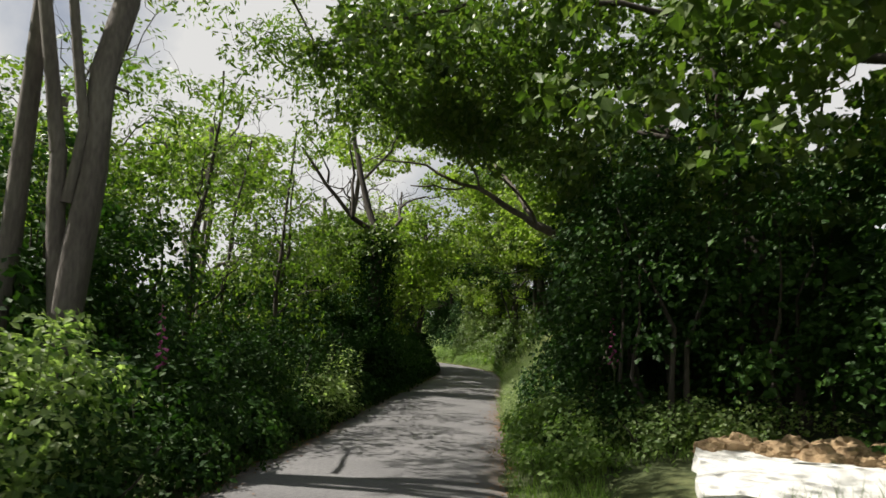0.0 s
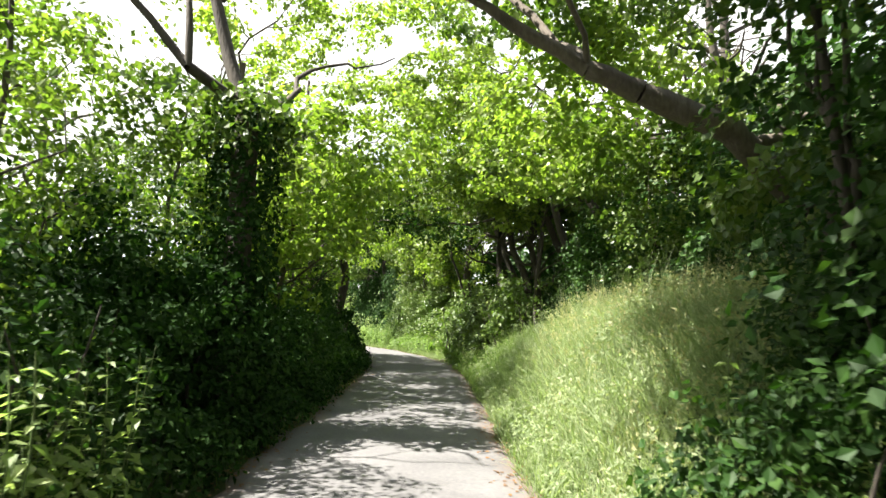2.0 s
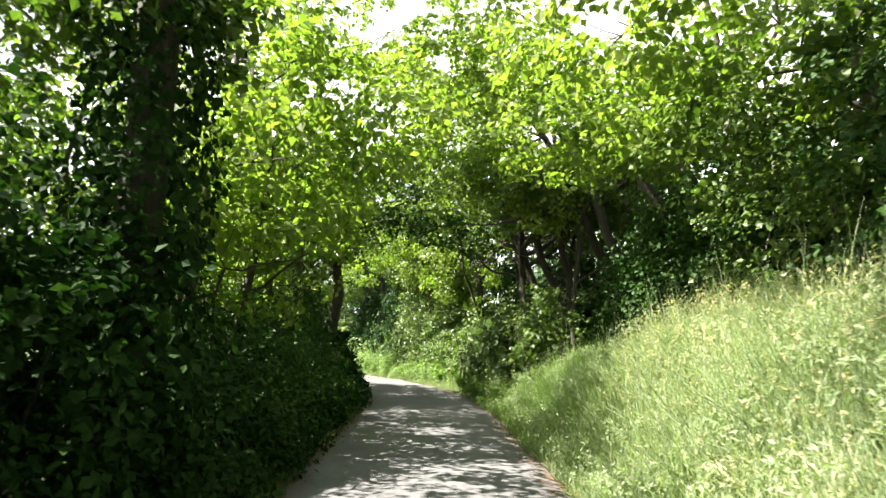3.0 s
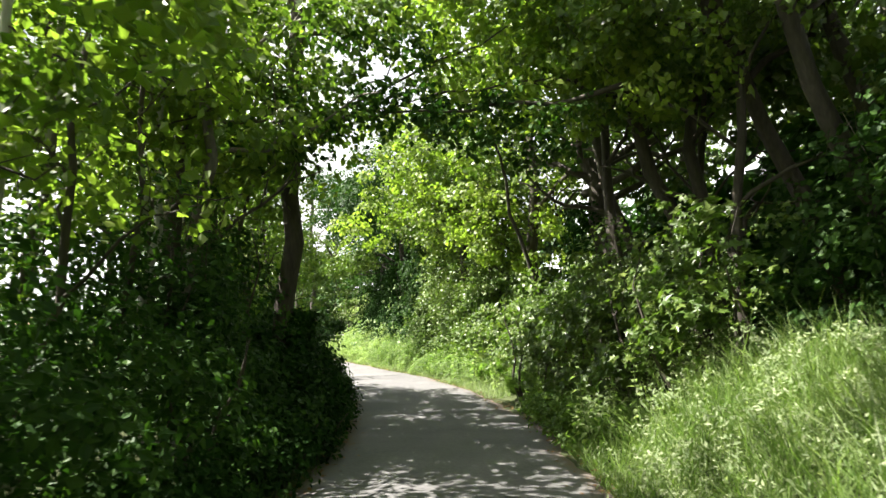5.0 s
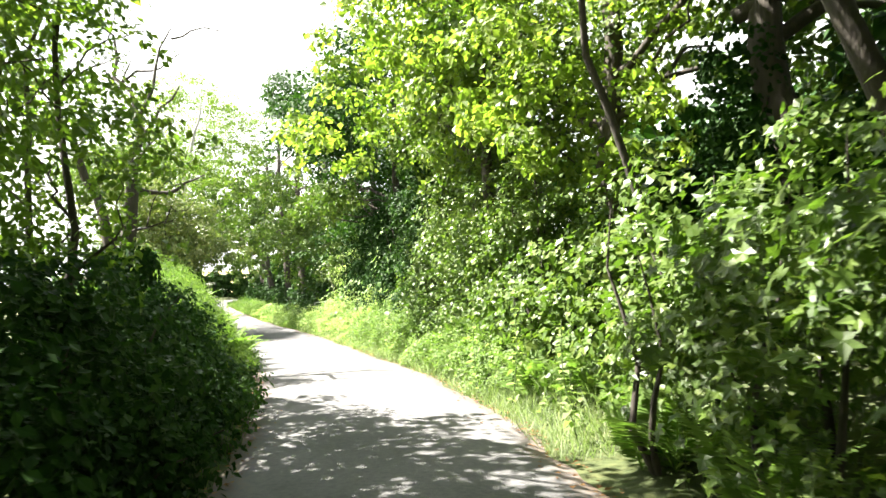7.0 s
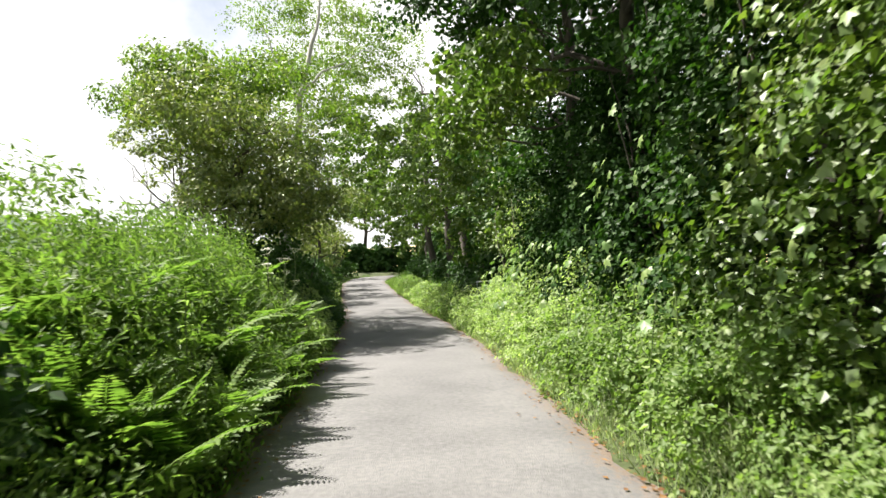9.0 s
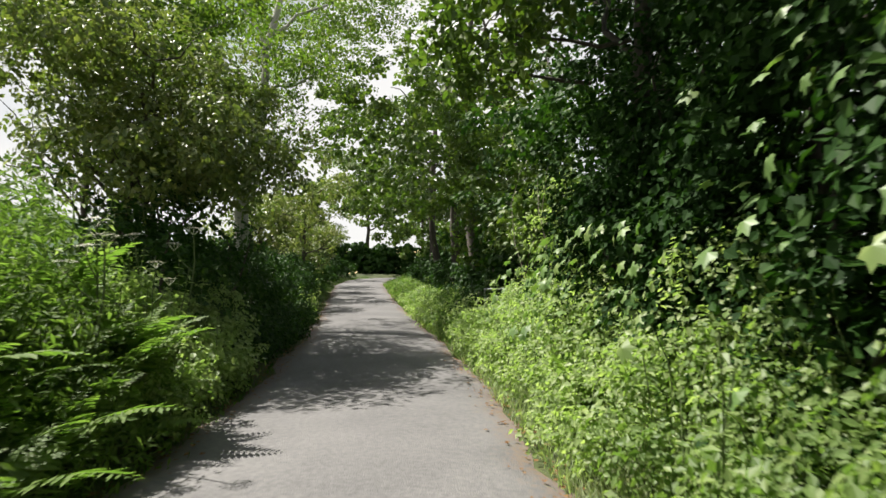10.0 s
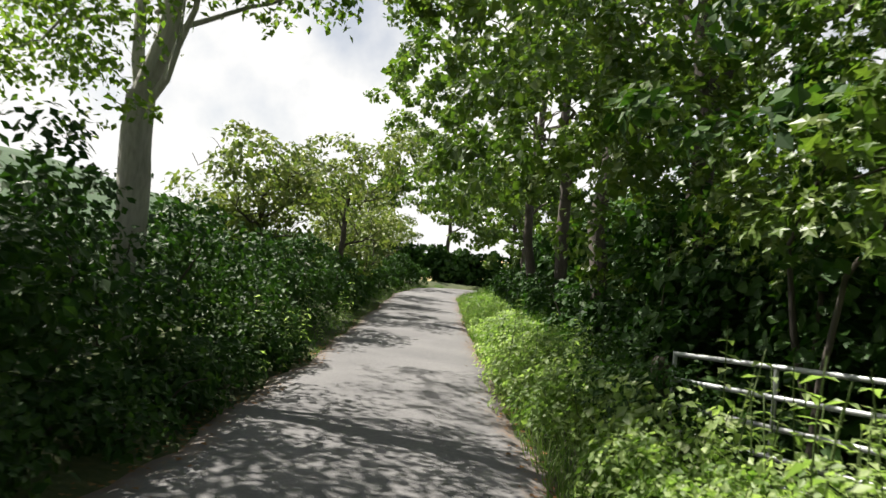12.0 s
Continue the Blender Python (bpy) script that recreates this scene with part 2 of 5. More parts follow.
LOBED = (np.array([(0, 0.3, 0.03), (0, 0, 0), (-0.34, 0.02, 0.05), (-0.19, 0.24, 0.06), (-0.56, 0.47, 0.02), (-0.2, 0.54, 0.05), (0, 1, -0.08), (0.2, 0.54, 0.05), (0.56, 0.47, 0.02), (0.19, 0.24, 0.06), (0.34, 0.02, 0.05)]),
         np.array([(0, 2, 1), (0, 3, 2), (0, 4, 3), (0, 5, 4), (0, 6, 5), (0, 7, 6), (0, 8, 7), (0, 9, 8), (0, 10, 9), (0, 1, 10)]))
WIDE = (np.array([(0, 0, 0), (-0.43, 0.45, 0.1), (0, 1, 0), (0.43, 0.45, 0.1)]), np.array([(0, 2, 1), (0, 3, 2)]))


def tuft_points(centres, per, r0, r1, flat=0.6, outs=None):
    """Leaf places on the outer and upper side of small tufts of twigs, and the way that each leaf faces."""
    c = np.asarray(centres, float)
    k = len(c)
    way = _rng.normal(size=(k, per, 3))
    way = way / np.maximum(np.linalg.norm(way, axis=2, keepdims=True), 1e-6)
    out = np.tile(np.array((0, 0, 1.0)), (k, 1)) if outs is None else unit(np.asarray(outs, float) + np.array((0, 0, 0.55)))
    dot = np.sum(way * out[:, None, :], axis=2, keepdims=True)
    turn = (dot < 0) & (_rng.uniform(size=(k, per, 1)) < 0.7)
    way = np.where(turn, way - 2 * dot * out[:, None, :], way)
    face = way + 0.9 * out[:, None, :] * (outs is not None)
    r = _rng.uniform(r0, r1, (k, 1, 1)) * _rng.uniform(0.35, 1.0, (k, per, 1)) ** 0.6
    p = c[:, None, :] + way * r * np.array((1, 1, flat))
    return p.reshape(-1, 3), face.reshape(-1, 3)


def crown_twigs(blobs, n, facing=False):
    """Twig ends in the outer part of a few overlapping, uneven blobs (centre, radii); facing: and the way out of the crown."""
    vol = np.array([b[1][0] * b[1][1] * b[1][2] for b in blobs]) ** 0.75
    out, ways = [], []
    for (c, r), share in zip(blobs, vol / vol.sum()):
        k = max(4, int(n * share))
        way = unit(_rng.normal(size=(k, 3)))
        rad = _rng.uniform(0.35, 1.0, (k, 1)) ** 0.6
        wob = 1 + 0.28 * np.sin(way[:, 0:1] * 7 + c[0]) * np.cos(way[:, 1:2] * 6 + c[1]) + 0.12 * np.sin(way[:, 2:3] * 13 + c[2])
        out.append(np.array(c) + way * rad * wob * np.array(r))
        ways.append(way)
    return (np.concatenate(out), np.concatenate(ways)) if facing else np.concatenate(out)


def tube(path, radii, sides=8):
    """Verts and faces of a tapering, slightly knobbly limb."""
    path = np.asarray(path, float)
    n = len(path)
    tan = unit(np.gradient(path, axis=0))
    ref = np.array((0.31, 0.9, 0.21))
    a = unit(np.cross(tan, ref))
    b = np.cross(tan, a)
    ang = np.arange(sides) * 2 * math.pi / sides
    rad = np.asarray(radii, float)[:, None] * (1 + 0.1 * _rng.normal(size=(n, sides)).clip(-1, 1))
    ring = path[:, None, :] + rad[:, :, None] * (np.cos(ang)[None, :, None] * a[:, None, :] + np.sin(ang)[None, :, None] * b[:, None, :])
    v = ring.reshape(-1, 3)
    i = np.arange(n - 1)[:, None] * sides
    j = np.arange(sides)[None]
    k = (j + 1) % sides
    f = np.stack([i + j, i + k, i + sides + k, i + sides + j], axis=-1).reshape(-1, 4)
    return v, f


def limb_path(a, b, steps=7, wander=0.12, sag=0.0):
    a, b = np.array(a, float), np.array(b, float)
    k = np.linspace(0, 1, steps)[:, None]
    p = a + (b - a) * k
    size = np.linalg.norm(b - a)
    w = np.cumsum(_rng.normal(size=(steps, 3)), axis=0) * wander * size / steps
    w -= w[0] + (w[-1] - w[0]) * k
    p = p + w
    p[:, 2] += sag * size * (4 * k * (1 - k))[:, 0]
    return p


def limbs(name, runs, mat, parent, sides=8, label=""):
    """Limbs (path, first radius, last radius) of one tree, each a part of its own."""
    base = np.array(parent.location)
    for path, r0, r1 in runs:
        v, f = tube(np.asarray(path) - base, np.linspace(r0, r1, len(path)), sides)
        mesh_object(name, v, f, mat, parent, label, True)

# ---- ground and lane ----
_gy = np.concatenate([[-2500, -900, -300, -120, -60], np.arange(-30, 96, 0.8), [100, 110, 125, 160, 300, 900, 2500]])
_gd = np.concatenate([[-2500, -900, -300, -120, -60, -35, -25, -18, -14], np.arange(-11, 11.01, 0.3), [14, 18, 25, 35, 60, 120, 300, 900, 2500]])
_Y, _D = np.meshgrid(_gy, _gd, indexing="ij")
_Z = ground_z(_Y, _D) + (0.05 * np.sin(_Y * 1.7 + _D * 2.3) * np.sin(_D * 1.9 - _Y) + 0.03 * np.sin(_Y * 4.1) * np.sin(_D * 3.7)) * smooth(HALF, HALF + 0.5, np.abs(_D)) - 0.03
_X = centre(_Y) + _D / cosine(_Y)
_i = (np.arange(len(_gy) - 1)[:, None] * len(_gd) + np.arange(len(_gd) - 1)[None]).ravel()
ground = mesh_object("ground", np.stack([_X, _Y, _Z], -1).reshape(-1, 3), np.stack([_i, _i + 1, _i + len(_gd) + 1, _i + len(_gd)], -1), M_SOIL, smooth_shade=True)
tagged(ground, "earth banks and fields under the lane's vegetation", "ground", kind="structure")


def lane_material():
    m, nd, ln, bsdf = material("worn_asphalt")
    tc = nd.new("ShaderNodeTexCoord")
    big = nd.new("ShaderNodeTexNoise")
    big.inputs["Scale"].default_value, big.inputs["Detail"].default_value = 0.8, 5.0
    fine = nd.new("ShaderNodeTexVoronoi")
    fine.inputs["Scale"].default_value = 90.0
    grit = nd.new("ShaderNodeTexNoise")
    grit.inputs["Scale"].default_value, grit.inputs["Detail"].default_value = 25.0, 6.0
    for k in (big, fine, grit):
        ln.new(tc.outputs["Object"], k.inputs["Vector"])
    r = ramp(nd, [(0.25, (0.074, 0.072, 0.074)), (0.5, (0.135, 0.131, 0.132)), (0.8, (0.215, 0.208, 0.204))])
    mx = nd.new("ShaderNodeMath")
    mx.operation = "MULTIPLY_ADD"
    mx.inputs[1].default_value = 0.5
    half = nd.new("ShaderNodeMath")
    half.operation = "MULTIPLY"
    half.inputs[1].default_value = 0.5
    ln.new(big.outputs[0], half.inputs[0])
    ln.new(grit.outputs[0], mx.inputs[0])
    ln.new(half.outputs[0], mx.inputs[2])
    ln.new(mx.outputs[0], r.inputs[0])
    # litter drifted to the edges: the distance from the middle is stored with the mesh
    at = nd.new("ShaderNodeAttribute")
    at.attribute_name = "across"
    edge = nd.new("ShaderNodeMath")
    edge.operation = "MULTIPLY_ADD"
    edge.inputs[1].default_value = 0.7
    ln.new(grit.outputs[0], edge.inputs[0])
    ln.new(at.outputs["Fac"], edge.inputs[2])
    er = ramp(nd, [(0.0, (0, 0, 0)), (1.22, (0, 0, 0)), (1.0, (1, 1, 1))])
    er.color_ramp.elements[1].position = 0.66
    sub = nd.new("ShaderNodeMath")
    sub.operation = "SUBTRACT"
    sub.inputs[1].default_value = 0.5
    ln.new(edge.outputs[0], sub.inputs[0])
    ln.new(sub.outputs[0], er.inputs[0])
    mc = nd.new("ShaderNodeMix")
    mc.data_type = "RGBA"
    mc.inputs["B"].default_value = (0.16, 0.095, 0.05, 1)
    ln.new(er.outputs[0], mc.inputs["Factor"])
    ln.new(r.outputs[0], mc.inputs["A"])
    ln.new(mc.outputs["Result"], bsdf.inputs["Base Color"])
    bsdf.inputs["Roughness"].default_value = 0.88
    bp = nd.new("ShaderNodeBump")
    bp.inputs["Strength"].default_value, bp.inputs["Distance"].default_value = 0.5, 0.006
    ln.new(fine.outputs["Distance"], bp.inputs["Height"])
    ln.new(bp.outputs[0], bsdf.inputs["Normal"])
    return m


def build_lane():
    ys = np.arange(-25, 120, 0.25)
    ds = np.linspace(-1, 1, 15)
    y, k = np.meshgrid(ys, ds, indexing="ij")
    half = HALF + 0.06 * np.sin(y * 1.3 + np.sign(k)) + 0.04 * np.sin(y * 3.1 + 2 * np.sign(k)) + 0.03 * np.sin(y * 7.7)
    d = k * half
    z = lane_height(y) + 0.035 - 0.035 * k ** 2 - 0.03 * (np.abs(k) > 0.99) + 0.006 * np.sin(y * 2.1 + 3 * k)
    v = np.stack([centre(y) + d / cosine(y), y, z], -1).reshape(-1, 3)
    i = (np.arange(len(ys) - 1)[:, None] * len(ds) + np.arange(len(ds) - 1)[None]).ravel()
    ob = mesh_object("road", v, np.stack([i, i + 1, i + len(ds) + 1, i + len(ds)], -1), lane_material(), smooth_shade=True)
    att = ob.data.attributes.new("across", "FLOAT", "POINT")
    att.data.foreach_set("value", np.abs(k).astype(np.float32).ravel())
    tagged(ob, "narrow worn grey asphalt lane with leaf litter at the edges", "road", kind="structure")


build_lane()

# ---- vegetation kinds ----


def w(y, d, z=0.0):
    return tuple(spot(y, d, z))


def box_centres(y0, y1, d0, d1, z1, n, edge=0.35, z0=0.0, seed=0.0):
    """Tuft centres in a stretch beside the lane, with an uneven top and front and some hollows."""
    y = _rng.uniform(y0, y1, n)
    q = _rng.uniform(0, 1, n)
    d = d0 + (d1 - d0) * q
    top = z1 * (0.8 + 0.16 * np.sin(y * 1.9 + seed) + 0.1 * np.sin(y * 4.3 + 2 * seed + d * 3) + 0.08 * np.sin(d * 5 + seed))
    top = top * (1 - edge * (2 * q - 1) ** 2)
    h = z0 + (top - z0) * _rng.uniform(0, 1, n) ** 0.7
    keep = np.sin(y * 2.9 + seed) * np.sin(h * 3.1 + d * 2.1 + seed) * np.sin(d * 3.3 - y) < 0.38
    y, d, h = y[keep], d[keep], h[keep]
    return np.stack([centre(y) + d / cosine(y), y, ground_z(y, d) + np.maximum(h, 0.05)], -1)


def bush(name, y, d, length, depth, height, count, size, shape, mat, label, category="bush", group="", stems=4, stem_mat=None,
         z0=0.0, lift=0.3, per=38, tuft=(0.2, 0.38), hang=0.4, flat=0.65):
    """A shrub or a length of hedge: stems and tufted foliage."""
    ob = thing(name, spot(y, d), label, category, group)
    c = box_centres(y - length / 2, y + length / 2, d - depth / 2, d + depth / 2, height, max(6, int(count / per * 1.15)), z0=z0, seed=y * 1.3 + d)
    side = np.sign(d) * -0.8
    pts, way = tuft_points(c, per, tuft[0], tuft[1], flat, np.tile(np.array((side, -0.15, 0.1)), (len(c), 1)))
    pts[:, 2] = np.maximum(pts[:, 2], ground_z(pts[:, 1], (pts[:, 0] - centre(pts[:, 1])) * cosine(pts[:, 1])) + 0.02)
    leaves("foliage", pts, size * _rng.uniform(0.55, 1.25, len(pts)), shape, mat, ob, lift, way * 0.7, hang)
    runs = []
    for k in range(stems):
        a = spot(y + _rng.uniform(-0.35, 0.35) * length, d + _rng.uniform(-0.3, 0.3) * depth, -0.05)
        e = a + Vector((_rng.normal() * 0.25, _rng.normal() * 0.3, height * _rng.uniform(0.6, 0.9)))
        runs.append((limb_path(a, e, 6, 0.25), (0.016 + 0.007 * height) * (0.3 if stem_mat else 1.0), 0.003 if stem_mat else 0.005))
    limbs("stem", runs, stem_mat or M_DARK_BARK, ob, 5)
    return ob


def branching(base, top, r0, r1, forks, reach, up=0.5, lean=(0, 0, 0), start=0.35):
    """Runs of a trunk, its limbs and their side branches."""
    trunk = limb_path(base, top, 9, 0.12)
    runs = [(trunk, r0, r1)]
    for k in range(forks):
        f = start + (0.98 - start) * (k + 0.5) / forks
        i = f * (len(trunk) - 1)
        a = trunk[int(i)] + (trunk[min(int(i) + 1, len(trunk) - 1)] - trunk[int(i)]) * (i - int(i))
        ang = k * 2.4 + _rng.uniform(-0.4, 0.4)
        e = a + reach * _rng.uniform(0.7, 1.15) * np.array((math.cos(ang), math.sin(ang), up + _rng.uniform(-0.15, 0.25))) + np.array(lean) * reach
        ra = (r0 + (r1 - r0) * f) * 0.5
        p = limb_path(a, e, 8, 0.45, 0.06)
        runs.append((p, ra, ra * 0.25))
        for j in range(2):
            c = p[3 + j]
            t = c + reach * 0.55 * np.array((math.cos(ang + 1.2 * (2 * j - 1)), math.sin(ang + 1.2 * (2 * j - 1)), up + 0.2))
            runs.append((limb_path(c, t, 6, 0.45), ra * 0.42, ra * 0.1))
    return runs


def tree(name, base, top, r0, r1, forks, reach, blobs, count, size, shape, mat, bark, label, category="tree", up=0.5, lean=(0, 0, 0),
         start=0.35, per=60, tuft=(0.3, 0.58), lift=0.3, hang=0.6, extra=(), group="", flat=0.55):
    """A tree with trunk, limbs and a crown of tufts gathered in uneven blobs (place, radii)."""
    ob = thing(name, base, label, category, group)
    runs = branching(base, top, r0, r1, forks, reach, up, lean, start)
    limbs("trunk", runs[:1], bark, ob, 12)
    limbs("limb", runs[1:] + list(extra), bark, ob, 7)
    if count:
        tips, out = crown_twigs(blobs, max(8, count // per), True)
        pts, way = tuft_points(tips, per, tuft[0], tuft[1], flat, out)
        leaves("crown", pts, size * _rng.uniform(0.55, 1.2, len(pts)), shape, mat, ob, lift, way * 0.7, hang)
    return ob


def ivy_sleeve(ob, path, radius, count, size):
    """Ivy leaves that clothe a trunk."""
    path = np.asarray(path, float)
    k = _rng.uniform(0, len(path) - 1.001, count)
    i = k.astype(int)
    p = path[i] + (path[i + 1] - path[i]) * (k - i)[:, None]
    ang = _rng.uniform(0, 2 * math.pi, count)
    out = np.stack([np.cos(ang), np.sin(ang), np.zeros(count)], -1)
    thick = radius * (0.7 + 0.5 * np.sin(p[:, 2] * 2.7 + ang * 2) ** 2 + _rng.uniform(-0.25, 0.25, count))
    leaves("ivy", p + out * thick[:, None], size * _rng.uniform(0.6, 1.2, count), WIDE, M_IVY_AND_SHADE, ob, 0.2, out * 1.3, 1.2, "dark glossy ivy round the trunk")


def grass(name, y0, y1, d0, d1, count, height, mat, label, droop=0.5, thin=1.0):
    """Grass blades standing on the ground, leaning each its own way."""
    y = _rng.uniform(y0, y1, count)
    d = _rng.uniform(d0, d1, count)
    patch = 0.7 + 0.35 * np.sin(y * 2.1 + d * 1.3) + 0.2 * np.sin(y * 5.3 - d * 4.1)
    keep = _rng.uniform(0, 1, count) < 0.55 + 0.5 * patch
    y, d, patch = y[keep], d[keep], patch[keep]
    n = len(y)
    p = np.stack([centre(y) + d / cosine(y), y, ground_z(y, d) - 0.03], -1)
    s = height * _rng.uniform(0.4, 1.1, n) * (0.72 + 0.32 * patch) * (0.45 + 0.55 * smooth(0.0, 0.9, np.abs(d) - HALF))
    up = unit(np.stack([_rng.normal(size=n) * droop * 0.6, _rng.normal(size=n) * droop * 0.6, np.ones(n)], -1))
    face = unit(np.cross(up, _rng.normal(size=(n, 3))))
    side = np.cross(up, face)
    tv, tf = BLADE
    wide = (thin * 0.2 / np.maximum(s, 0.08))[:, None, None]
    v = p[:, None, :] + s[:, None, None] * (tv[None, :, 0:1] * wide * side[:, None, :] + tv[None, :, 1:2] * up[:, None, :] + tv[None, :, 2:3] * face[:, None, :] * droop * 2)
    f = (np.arange(n)[:, None, None] * len(tv) + tf[None]).reshape(-1, 3)
    return tagged(mesh_object(name, v.reshape(-1, 3), f, mat), label, "grass", kind="stuff")


def crown_of(x, y, z, r, h, lumps=4, spread=0.6):
    """Uneven blobs that together make one crown."""
    out = [((x, y, z), (r * 0.8, r * 0.8, h * 0.75))]
    for k in range(lumps):
        a = k * 2.4 + x
        out.append(((x + r * spread * math.cos(a), y + r * spread * math.sin(a), z + h * 0.5 * math.sin(k * 1.9 + y)), (r * 0.55, r * 0.55, h * 0.45)))
    return out


# ---- first stretch, left side ----
SYC = "tall sycamore with a dense broad-leaved crown over the lane"
tree("ash_tree", w(6.6, -3.5), (-3.55, 7.0, 8.0), 0.17, 0.1, 4, 2.0, crown_of(-3.5, 7.5, 7.6, 2.6, 1.6) + [((-1.9, 11.4, 5.4), (1.3, 1.2, 0.7)), ((-4.6, 9.5, 4.6), (1.2, 1.2, 1.0)), ((-0.6, 12.2, 5.6), (1.2, 1.0, 0.6)), ((-2.3, 9.0, 4.9), (1.3, 1.0, 0.8)), ((-4.4, 8.6, 3.6), (1.0, 1.0, 0.9)), ((-3.0, 9.9, 5.6), (1.0, 0.9, 0.9)), ((-1.7, 10.0, 5.8), (1.0, 0.9, 0.7)), ((-1.4, 11.6, 5.8), (1.0, 0.9, 0.5)), ((-0.5, 10.6, 5.7), (0.9, 0.9, 0.5))], 15000, 0.13, NARROW, M_ASH, M_BARK,
     "grey-barked ash with several leaning stems in the hedge bank", start=0.6, up=0.7,
     extra=[(limb_path((-4.5, 6.7, 0.3), (-4.44, 6.6, 7.5), 8, 0.04), 0.12, 0.09), (limb_path((-3.85, 6.72, 1.2), (-4.0, 6.6, 3.3), 5, 0.03), 0.1, 0.085),
            (limb_path((-4.0, 6.6, 3.25), (-4.5, 6.2, 7.4), 6, 0.05), 0.085, 0.06), (limb_path((-3.85, 6.6, 2.7), (-3.75, 6.6, 3.6), 3, 0.03), 0.06, 0.055), (limb_path((-3.75, 6.6, 3.55), (-4.25, 6.4, 7.2), 6, 0.06), 0.055, 0.04),
            (limb_path((-3.2, 6.9, 6.2), (-1.2, 12.0, 5.9), 9, 0.2), 0.026, 0.01), (limb_path((-3.9, 7.0, 4.2), (-4.7, 9.6, 4.9), 7, 0.15), 0.035, 0.012)])
for xx, yy, hh in ((-6.5, -5, 8), (-6.6, 0.0, 8.0), (-8.0, 3.5, 8.0)):
    tree("ash_tree", (xx, yy, 0.1), (xx + 0.5, yy, hh), 0.17, 0.09, 6, 2.2, crown_of(xx + 1.0, yy, hh * 0.8, 3.2, 2.2), 7000 if yy > 2 else 3500, 0.19, LEAF, M_ASH, M_BARK,
         "tall roadside ash with an airy crown", "tree", group="roadside ashes")
tree("ash_tree", (-6.4, 16.0, 0.1), (-6.0, 16.0, 6.6), 0.14, 0.06, 6, 1.8, crown_of(-5.8, 16.0, 5.4, 1.6, 1.2), 1800, 0.15, LEAF, M_ASH, M_BARK,
     "pale-stemmed ash standing behind the hedge", "tree", group="roadside ashes")
for yy in np.arange(-3, 34.5, 1.8):
    low = 1.25 if yy < 12 else (1.7 if yy < 26 else 1.5)
    # ivy and hawthorn leaf colours on these brambles stand for the shade under the trees
    bush("bramble_bush", yy, -2.45, 2.3, 1.6, low, 4300 if yy > 7 else (3400 if yy > 1.5 else 1200), 0.09, LEAF, (M_HAWTHORN_AND_SHADE if 20 < yy < 28.5 else M_IVY_AND_SHADE) if 13.5 < yy < 33 else M_BRAMBLE_AND_SHADE, "tangled bramble and nettle bank beside the lane, shade put into its dark leaves", "bush", "hedge bank", 3)
for yy, dd, hh, nn in ((9, -4.6, 5.5, 2200), (10.6, -3.9, 5.6, 1800), (12.6, -3.2, 5.2, 1800), (13.4, -4.4, 5.2, 2000), (14.8, -3.9, 4.8, 3600),
                       (19.5, -4.0, 4.8, 6000), (27.3, -4.6, 6, 3200)):
    b = spot(yy, dd)
    tree("sapling", b, b + Vector((0.3, 0.1, hh)), 0.05, 0.018, 6, 1.1, [((b.x + 0.1, b.y, hh * 0.6), (1.2, 1.2, hh * 0.42))], nn, 0.1, LEAF, M_ASH, M_DARK_BARK,
         "slender hedge sapling with thin dark stem and light leaves", up=0.9, group="hedge saplings", start=0.2, tuft=(0.22, 0.42), per=26)
# ivy-clad trunk with bare forking limbs
b = spot(17.0, -2.1)
trunk_line = limb_path(b, (-1.72, 17.1, 4.15), 7, 0.05)
ob = thing("ivy_clad_tree", b, "old tree trunk wrapped in dark ivy with bare forked limbs", "tree")
limbs("trunk", [(trunk_line, 0.2, 0.15)], M_DARK_BARK, ob, 12)
limbs("limb", [(limb_path((-1.72, 17.1, 4.1), (-2.35, 16.5, 4.45), 4, 0.1), 0.09, 0.07), (limb_path((-2.35, 16.5, 4.45), (-3.7, 16.2, 6.2), 7, 0.25), 0.06, 0.03),
               (limb_path((-2.35, 16.5, 4.45), (-2.5, 16.6, 6.6), 7, 0.25), 0.05, 0.02), (limb_path((-1.72, 17.1, 4.1), (-2.6, 17.6, 7.2), 8, 0.15), 0.11, 0.06),
               (limb_path((-1.7, 17.1, 4.1), (-1.15, 18.9, 5.4), 7, 0.3), 0.05, 0.035), (limb_path((-1.15, 18.9, 5.4), (0.2, 19.4, 5.9), 6, 0.3), 0.03, 0.012),
               (limb_path((-2.2, 17.3, 5.7), (-1.2, 17.0, 7.2), 6, 0.3), 0.04, 0.015), (limb_path((-3.0, 16.3, 5.3), (-3.6, 15.6, 6.6), 6, 0.3), 0.03, 0.01)], M_DARK_BARK, ob, 7)
ivy_sleeve(ob, trunk_line, 0.42, 5200, 0.085)
pts, way = tuft_points(crown_twigs([((-2.5, 16.6, 1.2), (1.2, 1.6, 1.2)), ((-3.2, 16.2, 1.9), (1.0, 1.2, 0.8))], 240), 36, 0.2, 0.4)
leaves("ivy", pts, 0.09 * _rng.uniform(0.6, 1.2, len(pts)), WIDE, M_IVY_AND_SHADE, ob, 0.4, way * 0.6, 0.8, "dark ivy heaped round the foot")
pts, way = tuft_points(crown_twigs([((-1.8, 17.0, 3.9), (0.9, 0.9, 0.6)), ((-2.8, 17.6, 4.2), (0.9, 0.9, 0.7))], 80), 36, 0.2, 0.42)
leaves("crown", pts, 0.11 * _rng.uniform(0.6, 1.2, len(pts)), WIDE, M_SYCAMORE, ob, 0.5, way * 0.6, 0.5)
